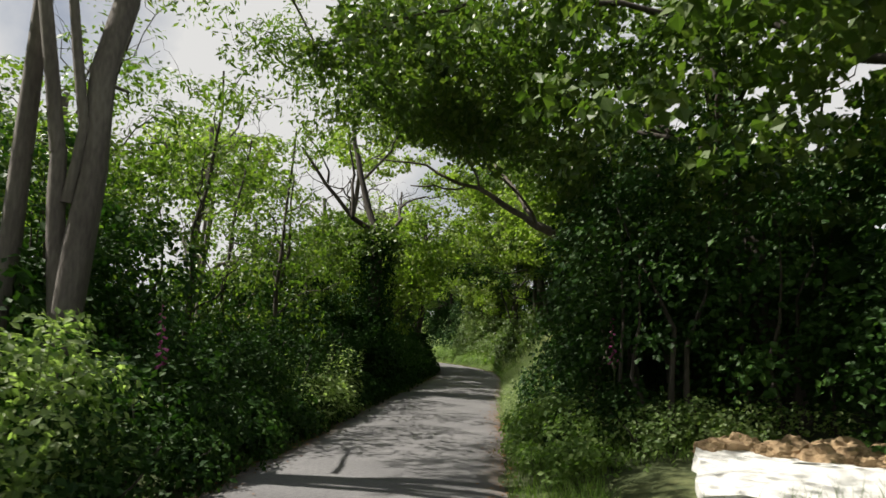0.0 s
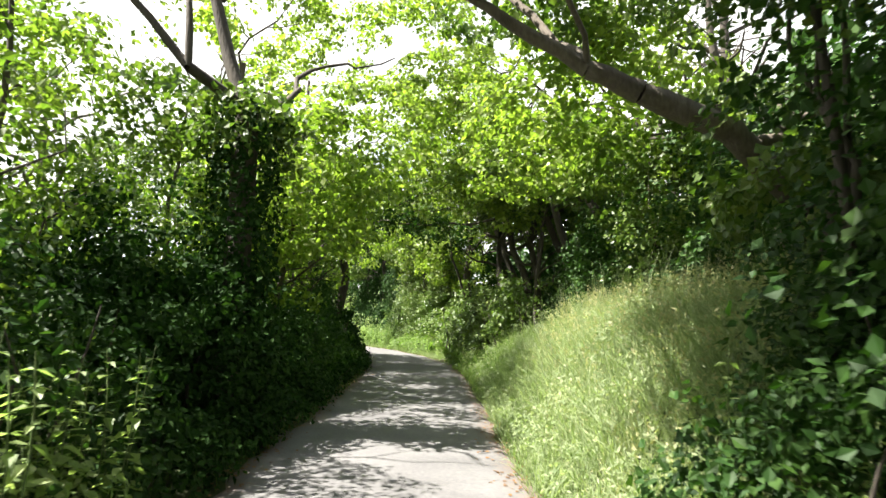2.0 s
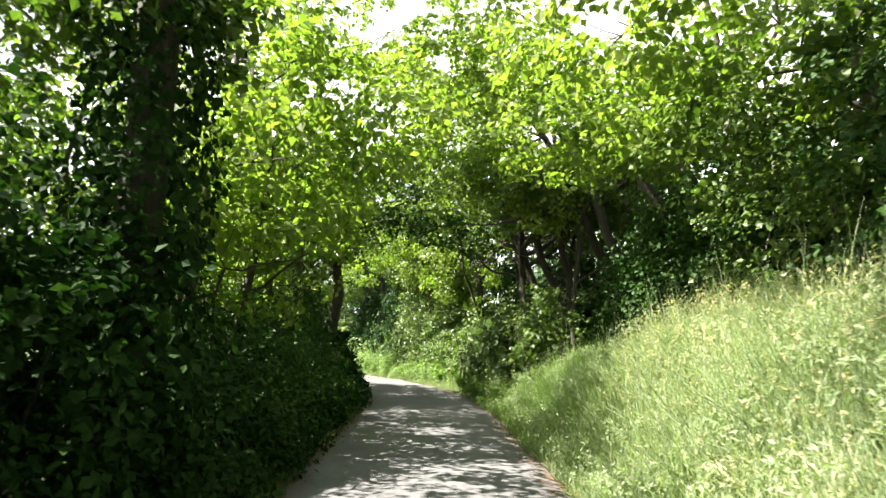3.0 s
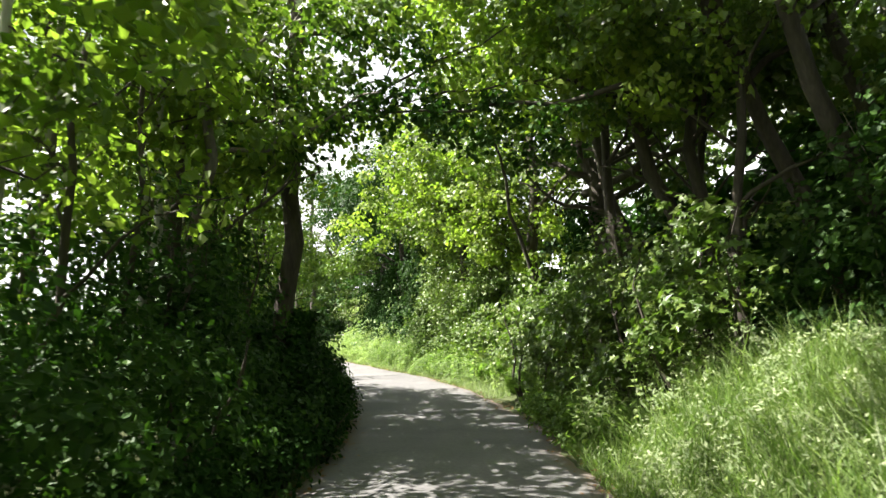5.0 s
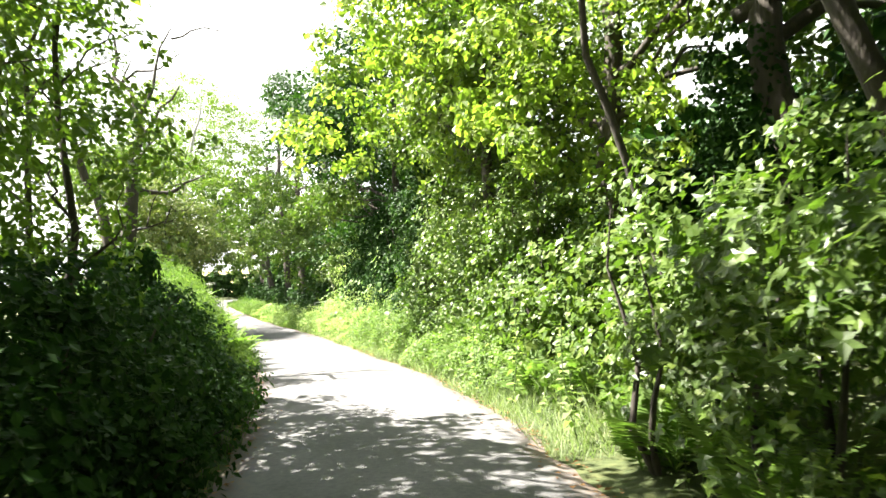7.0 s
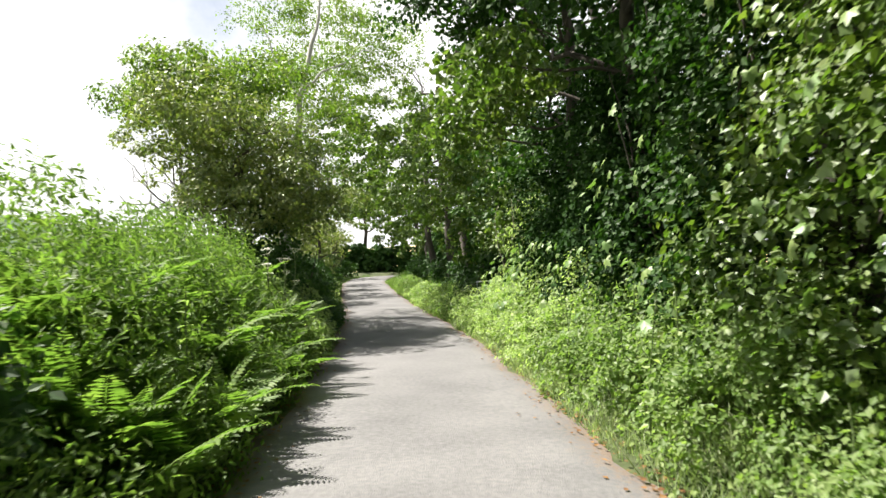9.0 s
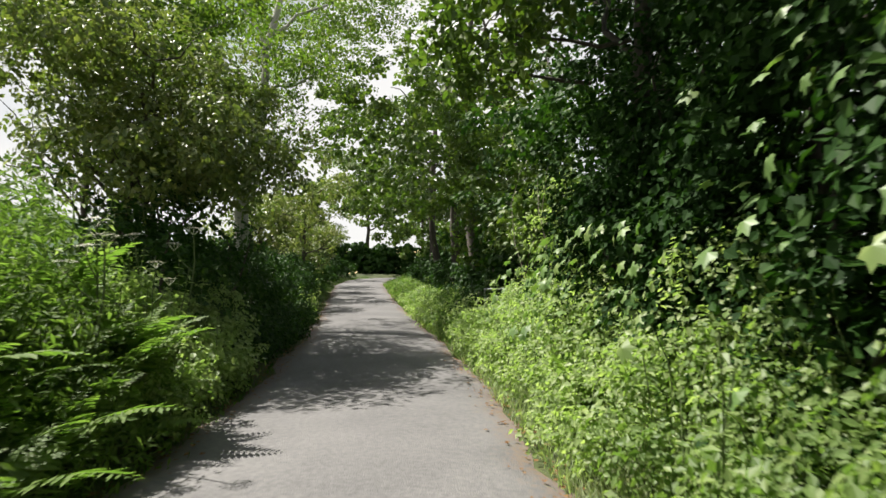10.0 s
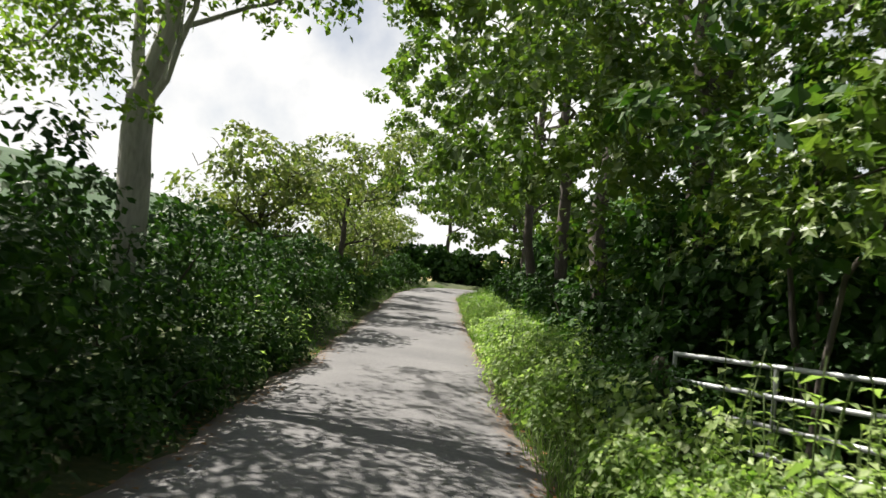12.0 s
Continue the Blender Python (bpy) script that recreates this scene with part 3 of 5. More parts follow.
# two trees that close the arch over the lane
for (yy, dd, top, rr, zlow, nn) in ((28.3, -3.1, (-1.9, 28.4, 5.8), 0.085, 5.0, 1500), (30.0, -2.32, (-1.0, 30.1, 7.0), 0.15, 5.6, 2200)):
    b = spot(yy, dd)
    ob = tree("ivy_clad_tree", b, top, rr, rr * 0.7, 5, 2.2, crown_of(b.x + 1.2, yy, zlow, 2.0 if nn > 2000 else 1.3, 1.2, 5, 0.75), nn, 0.125, WIDE, M_SYCAMORE, M_BARK if yy < 29 else M_DARK_BARK,
              "dark ivy-footed tree arching over the lane", up=0.35, start=0.62, group="arch trees")
    ivy_sleeve(ob, limb_path(b, (b.x + 0.1, yy, 1.9 if yy < 29 else 1.7), 6, 0.03), 0.3, 3000 if yy < 29 else 2600, 0.085)
for xx, yy, hh, rr in ((-6.5, 21, 5.0, 2.0), (-5.8, 28.5, 7.5, 2.2), (-9.5, 15, 7.0, 2.6), (-10.5, 10.5, 7.5, 2.8), (-8.0, 12.5, 6.0, 1.7)):
    tree("ash_tree", (xx, yy, 0.1), (xx + 0.3, yy, hh), 0.14, 0.07, 6, 2.0, crown_of(xx + 0.4, yy, hh * 0.66, rr, 1.8), 4200 if rr < 2.5 else 6000, 0.17, LEAF, M_ASH, M_BARK,
         "pale-stemmed ash standing behind the hedge", "tree", group="roadside ashes")
for xx, yy, zz in ((-6.8, 18.6, 6.2), (-8.6, 22.5, 7.4)):
    tree("field_maple", (xx, yy, 0.1), (xx + 0.2, yy, zz + 0.8), 0.1, 0.04, 7, 1.9, crown_of(xx + 0.3, yy, zz, 2.0, 1.8, 6, 0.7), 3400, 0.15, WIDE, M_MAPLE_AND_SUNLIT, M_BARK,
         "pale-leaved maple standing behind the hedge", "tree", group="field-side maples")
for xx, yy in ((-2.6, 28.0), (-3.1, 28.7), (-3.6, 27.6), (-2.9, 25.2)):
    tree("sapling", (xx, yy, 0.2), (xx + 0.25, yy + 0.1, 7.0), 0.055, 0.035, 3, 1.0, [((xx, yy, 6.0), (1.0, 1.0, 1.0))], 1500, 0.11, LEAF, M_MAPLE_AND_SUNLIT, M_ASH_BARK,
         "straight pale grey sapling pole", up=0.9, start=0.7, group="grey poles")

# ---- first stretch, right side ----
for yy, dd, hh in ((8.6, 2.7, 0.8), (9.8, 2.6, 1.0), (10.8, 2.9, 1.3), (11.7, 2.5, 1.0), (12.4, 3.4, 1.7), (11.6, 3.6, 1.8)):
    bush("bramble_bush", yy, dd, 1.6, 1.4, hh, 3000, 0.08, LEAF, M_BRAMBLE_AND_SHADE, "low dark bramble clump in the shade of the shrubs", "bush", "shaded brambles", 3)
# these shrubs wear the dark bramble colour in place of the shade over them
for yy in (7.8, 9.5, 10.9):
    bush("overhanging_shrub", yy, 3.15, 2.2, 2.2, 4.4, 7500, 0.08, WIDE, M_BRAMBLE_AND_SHADE, "dark overhanging woodland shrub at the lane edge", "shrub", "woodland edge", 4, tuft=(0.22, 0.42), z0=0.85 if yy > 7 else 0.3)
bush("overhanging_shrub", 12.7, 3.7, 2.2, 2.0, 5.4, 5000, 0.09, WIDE, M_SYCAMORE, "dark overhanging woodland shrub at the lane edge", "shrub", "woodland edge", 4, tuft=(0.22, 0.42), z0=2.7)
for yy in np.arange(-3, 13, 2.2):
    bush("elder_shrub", yy, 5.9 if 3 < yy < 7 else 4.9, 2.9, 2.6, 4.2, 4600 if 3 < yy < 9 else 2200, 0.095 if 3 < yy < 9 else 0.14, WIDE, M_HAWTHORN_AND_SHADE, "dense dark green woodland shrub", "shrub", "woodland edge", 4, tuft=(0.25, 0.5))
for (yy, dd, hh) in ((-3, 6.2, 8), (2, 6.0, 8.5), (6.5, 6.2, 8.5), (11.0, 5.2, 8)):
    b = spot(yy, dd)
    tree("sycamore_tree", b, b + Vector((-0.8, 0.2, hh)), 0.2, 0.09, 7, 3.0, crown_of(b.x - 1.0, b.y, hh * 0.62, 3.2, 2.4, 5) + [((b.x - 3.4, b.y + 0.9, 5.6), (1.9, 1.6, 0.9))],
         8500 if yy > 4 else 4000, 0.17, WIDE, M_SYCAMORE, M_DARK_BARK, SYC, group="lane sycamores")
# the crown clumps over the lane are added, mostly unseen, to shade the bank
b = spot(15.4, 5.6)
tree("leaning_tree", b, (3.72, 15.05, 3.6), 0.19, 0.15, 1, 1.2, crown_of(3.4, 17.2, 6.4, 1.4, 0.8, 4) + [((0.9, 15.8, 6.4), (1.1, 1.0, 0.5)), ((1.7, 17.8, 6.6), (1.3, 1.2, 0.6))] + [((4.4, 14.6, 3.0), (1.0, 1.0, 0.9))], 7500, 0.13, WIDE, M_SYCAMORE, M_LIMB_BARK,
     "leaning grey tree with a thick bare limb arching over the lane", start=0.8,
     extra=[(limb_path((3.72, 15.05, 3.55), (2.76, 15.08, 3.93), 5, 0.08), 0.15, 0.13), (limb_path((2.76, 15.08, 3.93), (2.2, 15.15, 4.18), 4, 0.08), 0.13, 0.1), (limb_path((2.2, 15.15, 4.18), (0.85, 15.4, 5.08), 6, 0.1), 0.09, 0.055),
            (limb_path((0.85, 15.4, 5.08), (-1.7, 15.4, 5.75), 8, 0.25), 0.045, 0.018), (limb_path((0.5, 15.6, 5.15), (-0.8, 15.2, 5.05), 7, 0.35), 0.03, 0.012),
            (limb_path((2.2, 15.15, 4.18), (1.2, 17.2, 6.4), 7, 0.2), 0.07, 0.03), (limb_path((0.85, 15.4, 5.08), (0.35, 15.3, 6.3), 6, 0.2), 0.03, 0.012)])
for (yy, dd, hh) in ((20.5, 6.9, 7.0), (24.5, 6.9, 7.5), (28.8, 7.0, 9.0), (32.5, 8.0, 9.5), (36.0, 7.6, 9.0)):
    b = spot(yy, dd)
    tree("sycamore_tree", b, b + Vector((-0.6, 0.2, hh)), 0.18, 0.08, 7, 2.8, crown_of(b.x - 1.0, b.y, hh * 0.66, 2.9, 2.0, 5),
         (5400 if yy < 27 else 7000), 0.16, WIDE, M_SYCAMORE, M_DARK_BARK, SYC, group="lane sycamores")
for yy in np.arange(13.5, 28, 2.2):
    # hawthorn colour paints the hazels as shaded, sycamore colour the lit stretch
    bush("hazel_shrub", yy, 5.1, 3.0, 2.0, 3.9, 6800, 0.105, WIDE, M_SYCAMORE if 18 < yy < 20.5 else M_HAWTHORN_AND_SHADE, "leafy hazel shrub on top of the grassy bank", "shrub", "bank shrubs", 9, M_PALE_WOOD, tuft=(0.25, 0.45), z0=0.5)
# the dark tree with spreading limbs at the bend
b = spot(34.6, 4.2)
ob = tree("spreading_tree", b, (4.9, 35.0, 5.2), 0.24, 0.17, 3, 2.6, crown_of(4.8, 35, 7.2, 3.2, 1.6, 5) + [((2.6, 34.5, 6.0), (1.6, 1.6, 1.0))], 9500, 0.14, WIDE, M_SYCAMORE, M_DARK_BARK,
     "dark tree with thick crooked limbs spreading from a low fork", up=0.6, start=0.7,
     extra=[(limb_path((4.9, 35, 5.1), (7.6, 34.2, 6.2), 8, 0.3), 0.11, 0.05), (limb_path((4.8, 35, 4.4), (6.6, 32.6, 5.0), 8, 0.35), 0.1, 0.05), (limb_path((6.6, 32.6, 5.0), (6.4, 31.4, 7.0), 6, 0.3), 0.06, 0.03),
            (limb_path((3.9, 35.2, 1.6), (2.5, 34.3, 5.8), 8, 0.12), 0.06, 0.03)])
ivy_sleeve(ob, limb_path(b, (4.8, 35, 4.2), 6, 0.05), 0.42, 3600, 0.09)
for (yy, dd, hh) in ((30.4, 4.2, 6.5), (28.2, 3.7, 6.5)):
    b = spot(yy, dd)
    tree("hazel_tree", b, b + Vector((0.2, 0.0, hh)), 0.08, 0.04, 6, 2.0, crown_of(b.x - 0.3, yy, 5.6, 2.3, 1.2, 5, 0.7), 5200, 0.13, WIDE, M_SYCAMORE, M_DARK_BARK,
         "crooked dark hazel under the canopy", start=0.3, up=0.6, group="crooked hazels")
for yy in np.arange(28.3, 37.5, 1.7):
    bush("sycamore_shrub", yy, 3.0, 2.3, 2.2, 2.9 if yy < 31 else 2.3, 3200, 0.092, LOBED if yy < 33 else IVY, M_SYCAMORE, "young sycamore growth filling the roadside", "shrub", "bend shrubs", 3, tuft=(0.25, 0.45))
for (yy, dd, hh) in ((37.6, 4.2, 7.5), (40.6, 4.2, 7.5), (44.3, 4.6, 8), (48.2, 5.4, 8)):
    b = spot(yy, dd)
    # sunlit sycamores borrow the maple colour, shaded ones the dark hawthorn colour
    tree("sycamore_tree", b, b + Vector((-0.4, 0.2, hh)), 0.2, 0.09, 7, 2.6, crown_of(b.x - 0.7, yy, hh * 0.62, 2.5, 2.6, 6, 0.65),
         7500, 0.13, WIDE, M_MAPLE_AND_SUNLIT if yy < 43 else M_HAWTHORN_AND_SHADE, M_DARK_BARK, SYC, group="lane sycamores")

# ---- second stretch, left side ----
b = Vector((-3.95, 38.75, 0.4))
ob = thing("dead_tree", b, "half-dead tree with bare crooked branches and ivy at its foot", "tree")
line = limb_path(b, (-3.85, 38.95, 3.2), 7, 0.06)
limbs("trunk", [(line, 0.15, 0.11)], M_DARK_BARK, ob, 12)
limbs("limb", [(limb_path((-3.3, 39.15, 3.3), (-2.95, 39.2, 3.42), 4, 0.2), 0.014, 0.006), (limb_path((-3.82, 38.95, 3.6), (-3.6, 39.5, 4.3), 6, 0.3), 0.04, 0.012), (limb_path((-3.8, 39.0, 4.3), (-4.0, 38.3, 5.1), 6, 0.35), 0.04, 0.01), (limb_path((-3.9, 38.6, 4.8), (-3.5, 38.2, 5.3), 5, 0.35), 0.02, 0.006), (limb_path((-3.85, 38.95, 3.15), (-3.8, 39.1, 4.6), 5, 0.15), 0.1, 0.06), (limb_path((-3.83, 38.97, 3.25), (-3.3, 39.2, 3.2), 5, 0.2), 0.055, 0.035), (limb_path((-3.3, 39.2, 3.2), (-2.75, 39.4, 3.55), 5, 0.25), 0.035, 0.01),
               (limb_path((-3.8, 39.1, 4.5), (-3.3, 39.3, 6.2), 6, 0.3), 0.045, 0.012), (limb_path((-3.8, 39.1, 4.5), (-4.6, 39.3, 6.3), 6, 0.3), 0.05, 0.014),
               (limb_path((-4.1, 38.8, 1.8), (-4.7, 38.6, 4.2), 7, 0.2), 0.1, 0.06),
               (limb_path((-3.82, 39.0, 3.9), (-2.9, 38.6, 4.9), 6, 0.35), 0.04, 0.012), (limb_path((-3.3, 39.3, 6.0), (-2.4, 39.9, 6.3), 6, 0.35), 0.02, 0.007), (limb_path((-4.1, 39.2, 5.2), (-3.4, 40.0, 6.0), 6, 0.35), 0.025, 0.008)], M_DARK_BARK, ob, 7)
ivy_sleeve(ob, limb_path(b, (-3.9, 38.85, 2.2), 5, 0.04), 0.42, 5200, 0.09)
pts, way = tuft_points(crown_twigs([((-4.9, 38.3, 4.6), (0.8, 0.8, 0.9))], 36), 30, 0.2, 0.4)
leaves("crown", pts, 0.1 * _rng.uniform(0.6, 1.2, len(pts)), WIDE, M_SYCAMORE, ob, 0.5, way * 0.6, 0.5)
for yy in np.arange(33.6, 39.5, 1.6):
    # the nearer brambles take the near-black ivy colour as painted shade
    bush("bramble_bush", yy, -2.75, 2.0, 1.6, 1.15, 4600, 0.09, LEAF, M_IVY_AND_SHADE if yy < 37.5 else M_BRAMBLE_AND_SHADE, "tangled bramble and nettle bank beside the lane, shade put into its dark leaves", "bush", "hedge bank", 3)
tree("elder_tree", w(48.8, -3.9), (-7.4, 49.0, 3.6), 0.11, 0.06, 7, 1.7, crown_of(-7.3, 48.9, 3.7, 1.9, 1.7, 7, 0.65), 27000, 0.1, LEAF, M_SEEDING, M_DARK_BARK,
     "round olive-brown seeding tree standing in the hedge", up=0.5, start=0.25, tuft=(0.25, 0.5), per=80)
b = Vector((-9.05, 54.4, 0.3))
ob = thing("ash_tree", b, "grey-trunked ash with an airy crown above the hedge", "tree", "roadside ashes")
limbs("trunk", [(limb_path(b, (-9.05, 54.2, 3.0), 7, 0.05), 0.18, 0.155)], M_ASH_BARK, ob, 12)
limbs("limb", [(limb_path((-9.05, 54.2, 2.95), (-8.6, 54.3, 6.4), 7, 0.12), 0.125, 0.09), (limb_path((-9.1, 54.2, 2.7), (-10.1, 54.6, 5.4), 7, 0.15), 0.085, 0.045), (limb_path((-9.0, 54.2, 2.8), (-8.0, 54.0, 4.8), 7, 0.2), 0.05, 0.015), (limb_path((-8.98, 54.22, 3.6), (-7.6, 54.7, 4.2), 7, 0.2), 0.035, 0.018), (limb_path((-7.6, 54.7, 4.2), (-6.6, 55.05, 4.8), 6, 0.25), 0.018, 0.006), (limb_path((-7.9, 54.6, 4.1), (-7.2, 54.8, 5.0), 6, 0.3), 0.014, 0.005), (limb_path((-9.6, 54.4, 3.9), (-10.9, 53.4, 3.9), 7, 0.4), 0.028, 0.007), (limb_path((-8.6, 54.3, 6.4), (-8.0, 54.6, 9.5), 7, 0.15), 0.1, 0.03),
               (limb_path((-10.1, 54.6, 5.4), (-10.9, 55, 8.5), 7, 0.2), 0.05, 0.015), (limb_path((-8.8, 54.25, 5.2), (-7.2, 54.9, 6.3), 7, 0.3), 0.05, 0.015), (limb_path((-8.5, 54.4, 6.8), (-6.6, 55.4, 8.0), 7, 0.3), 0.05, 0.012),
               (limb_path((-9.1, 54.3, 3.9), (-8.2, 54.6, 4.6), 6, 0.3), 0.035, 0.01), (limb_path((-8.6, 54.3, 6.2), (-9.6, 54.0, 8.6), 7, 0.25), 0.05, 0.012), (limb_path((-9.7, 54.4, 4.5), (-9.9, 53.4, 3.2), 7, 0.45), 0.025, 0.008),
               (limb_path((-8.7, 54.3, 4.6), (-8.3, 53.8, 3.0), 7, 0.5), 0.022, 0.008)], M_ASH_BARK, ob, 7)
pts, way = tuft_points(crown_twigs(crown_of(-9.2, 57.2, 7.7, 2.7, 1.3, 7, 0.8) + [((-7.0, 55.2, 6.2), (1.0, 1.0, 0.6)), ((-10.4, 54.8, 5.6), (1.1, 1.1, 0.9)), ((-8.4, 54.4, 4.6), (0.9, 0.9, 0.7)), ((-9.9, 54.0, 4.2), (0.9, 0.9, 0.9)), ((-8.0, 53.6, 5.4), (1.0, 1.0, 0.7)), ((-10.9, 53.5, 3.7), (1.1, 0.9, 0.8)), ((-7.5, 54.5, 4.1), (0.8, 0.9, 0.4)), ((-8.4, 53.2, 3.7), (0.6, 0.6, 0.4)), ((-6.4, 55.6, 4.9), (0.8, 0.8, 0.3)), ((-9.2, 53.6, 2.9), (1.3, 0.5, 0.6)), ((-10.0, 53.8, 3.2), (0.9, 0.6, 0.6)), ((-7.5, 54.7, 4.15), (0.7, 0.45, 0.22)), ((-6.75, 55.0, 4.6), (0.5, 0.45, 0.25)), ((-7.4, 54.8, 4.9), (0.5, 0.4, 0.22)), ((-8.3, 54.4, 4.5), (0.5, 0.4, 0.3)), ((-7.1, 53.8, 5.4), (1.0, 1.0, 0.7)), ((-7.7, 54.2, 6.3), (1.1, 1.0, 0.7))] + crown_of(-9.4, 58.6, 9.9, 2.7, 1.5, 7, 0.8), 1050), 30, 0.2, 0.45)
leaves("crown", pts, 0.1 * _rng.uniform(0.6, 1.2, len(pts)), LEAF, M_ASH, ob, 0.5, way * 0.6, 0.8)
for (xx, yy, rr, nn) in ((-8.9, 51.0, 1.9, 8000), (-10.4, 52.2, 1.9, 7000), (-9.8, 50.2, 1.4, 4200)):
    tree("hawthorn_tree", (xx, yy, 0.3), (xx, yy + 0.2, 4.2), 0.075, 0.03, 14, 1.4, crown_of(xx, yy, 5.8, rr, 0.9, 5, 0.7), nn, 0.11, LEAF, M_ASH, M_DARK_BARK,
         "dark twisted hawthorn with bare lower stems", start=0.15, up=0.75, group="twisted hawthorns")
for yy in np.arange(48.4, 84, 1.9):
    hh = 1.8 if yy < 57 else 1.5
    bush("hedge_shrub", yy, -2.75, 2.3, 1.9, hh, 3000 if yy < 62 else 1000, 0.105 if yy < 62 else 0.19, LEAF, M_BRAMBLE_AND_SHADE if yy < 57 else M_HAWTHORN_AND_SHADE, "dark hawthorn and bramble hedge beside the lane", "hedge", "field hedge", 2)
for yy in np.arange(49.4, 57, 1.2):
    bush("bramble_bush", yy, -1.78, 1.6, 0.55, 0.5, 1500, 0.08, LEAF, M_BRAMBLE_AND_SHADE, "low brambles creeping to the lane edge, shade put into their dark leaves", "bush", "hedge bank", 2, z0=0.02)
for (xx, yy, zz, rr) in ((-12.2, 60.2, 2.8, 1.5), (-12.9, 64.8, 3.9, 2.0), (-16.5, 72, 3.6, 2.4), (-19.6, 79, 3.8, 2.6), (-14.4, 68, 2.4, 1.5)):
    tree("hawthorn_tree", (xx, yy, 0.3), (xx, yy + 0.2, zz), 0.1, 0.05, 6, 1.4, crown_of(xx, yy, zz, rr, 1.4, 5, 0.6), 4400, 0.15, LEAF, M_SEEDING, M_DARK_BARK,
         "olive-green hawthorn above the hedge", up=0.5, group="hedge hawthorns")

# ---- second stretch, right side ----
for yy in np.arange(38.2, 48.5, 1.6):
    # real ivy grows here, but the darker leaf colours further on also imitate shade
    bush("ivy_wall", yy, 2.75, 2.1, 1.3, 4.0, 11000, 0.078, WIDE, (M_SYCAMORE if yy < 42.5 else M_BRAMBLE_AND_SHADE) if yy < 44 else M_IVY_AND_SHADE, "tall wall of ivy and sycamore leaves beside the lane", "ivy", "leaf wall", 3, hang=1.2, tuft=(0.22, 0.42))
for (yy, dd, hh) in ((54.4, 5.6, 9.0), (58.5, 4.0, 9.5), (63, 3.9, 10), (68, 3.9, 10), (73, 4.0, 9.5), (79, 4.2, 8.5), (85, 3.4, 7.5)):
    b = spot(yy, dd)
    low = crown_of(b.x - 0.9, yy - 0.4, 3.3, 2.6, 1.9, 6, 0.7) if yy < 60 else crown_of(b.x - 2.7 - min(1.6, 0.22 * (yy - 63)), yy, 7.2, 2.8, 2.8, 6, 0.7)
    # the first sycamore is darkened with hawthorn colour to look shaded
    tree("sycamore_tree", b, b + Vector((-0.4, 0.2, hh)), 0.2, 0.09, 7, 2.8, crown_of(b.x - 0.7, yy, hh * 0.58, 2.9, 2.3, 6, 0.65) + low,
         12500 if yy < 60 else 5500, 0.145 if yy < 60 else 0.22, WIDE, M_HAWTHORN_AND_SHADE if yy < 56 else M_SYCAMORE, M_DARK_BARK, SYC, group="lane sycamores")
bush("goat_willow", 51.6, 2.9, 1.3, 0.9, 3.7, 3200, 0.065, LEAF, M_NETTLE_AND_SUNLIT, "slim pale-leaved willow shrub by the gate", "shrub", "", 4, M_PALE_WOOD, tuft=(0.15, 0.3))
for yy in np.arange(58, 84, 1.9):
    bush("hedge_shrub", yy, 3.7, 2.4, 1.7, 1.2, 1500, 0.16, LEAF, M_BRAMBLE_AND_SHADE, "dark bramble hedge beside the lane", "hedge", "field hedge", 2)
for xx in np.arange(-36, 4, 2.2):
    yy = 93 + 0.15 * (xx + 16)
    ob = thing("hedge_shrub", (xx, yy, 0.4), "dark hedge across the end of the lane", "hedge", "far hedge")
    c = np.stack([_rng.uniform(xx - 1.4, xx + 1.4, 80), _rng.uniform(yy - 1, yy + 1, 80), 0.2 + 3.3 * _rng.uniform(0, 1, 80)], -1)
    pts, way = tuft_points(c, 22, 0.3, 0.6)
    leaves("foliage", pts, 0.38, WIDE, M_HAWTHORN_AND_SHADE, ob, 0.5, way)
for (xx, yy, zz) in ((-26, 90, 7.4), (-21.5, 94, 7.6), (-17, 95, 7.4), (-12, 94, 7.2), (-7, 92, 7.0)):
    tree("sycamore_tree", (xx, yy, 0.3), (xx, yy, zz), 0.2, 0.1, 6, 2.4, crown_of(xx, yy, zz, 3.0, 1.7, 5, 0.7), 3800, 0.3, WIDE, M_SYCAMORE, M_DARK_BARK,
         "distant sycamore behind the far hedge", "tree", group="far trees", start=0.6)
# ---- fuller canopy and understorey ----
# left: crowns that lean over the lane before and inside the arch
for (yy, dd, hh, lean, zc, rr) in ((20.4, -3.1, 5.0, 0.6, 3.4, 1.6), (22.2, -2.9, 6.2, 1.3, 4.6, 1.9), (28.4, -3.6, 7.0, 0.0, 4.9, 1.8)):
    b = spot(yy, dd)
    tree("field_maple", b, b + Vector((0.6, 0.2, hh)), 0.07, 0.03, 7, 1.8, crown_of(b.x + lean, yy, zc, rr, 1.9, 6, 0.65), (3400 if yy < 21 else 4200) if yy < 25 else 3000, 0.14, WIDE, M_MAPLE_AND_SUNLIT, M_DARK_BARK,
         "bright-leaved maple leaning over the lane from the hedge", "tree", start=0.25, up=0.5, group="hedge maples")
for (yy, dd, hh) in ((31.6, -3.1, 5.5), (32.8, -3.9, 6.0), (34.0, -3.0, 4.6), (35.2, -3.8, 5.0), (33.4, -5.2, 6.5)):
    b = spot(yy, dd)
    tree("sapling", b, b + Vector((0.1, 0.1, hh)), 0.05, 0.018, 6, 1.0, [((b.x + 0.1, b.y, hh * 0.62), (1.1, 1.1, hh * 0.4))], 2600, 0.1, LEAF, M_ASH, M_DARK_BARK,
         "slender hedge sapling with thin dark stem and light leaves", up=0.9, group="hedge saplings", start=0.2, tuft=(0.22, 0.42), per=26)
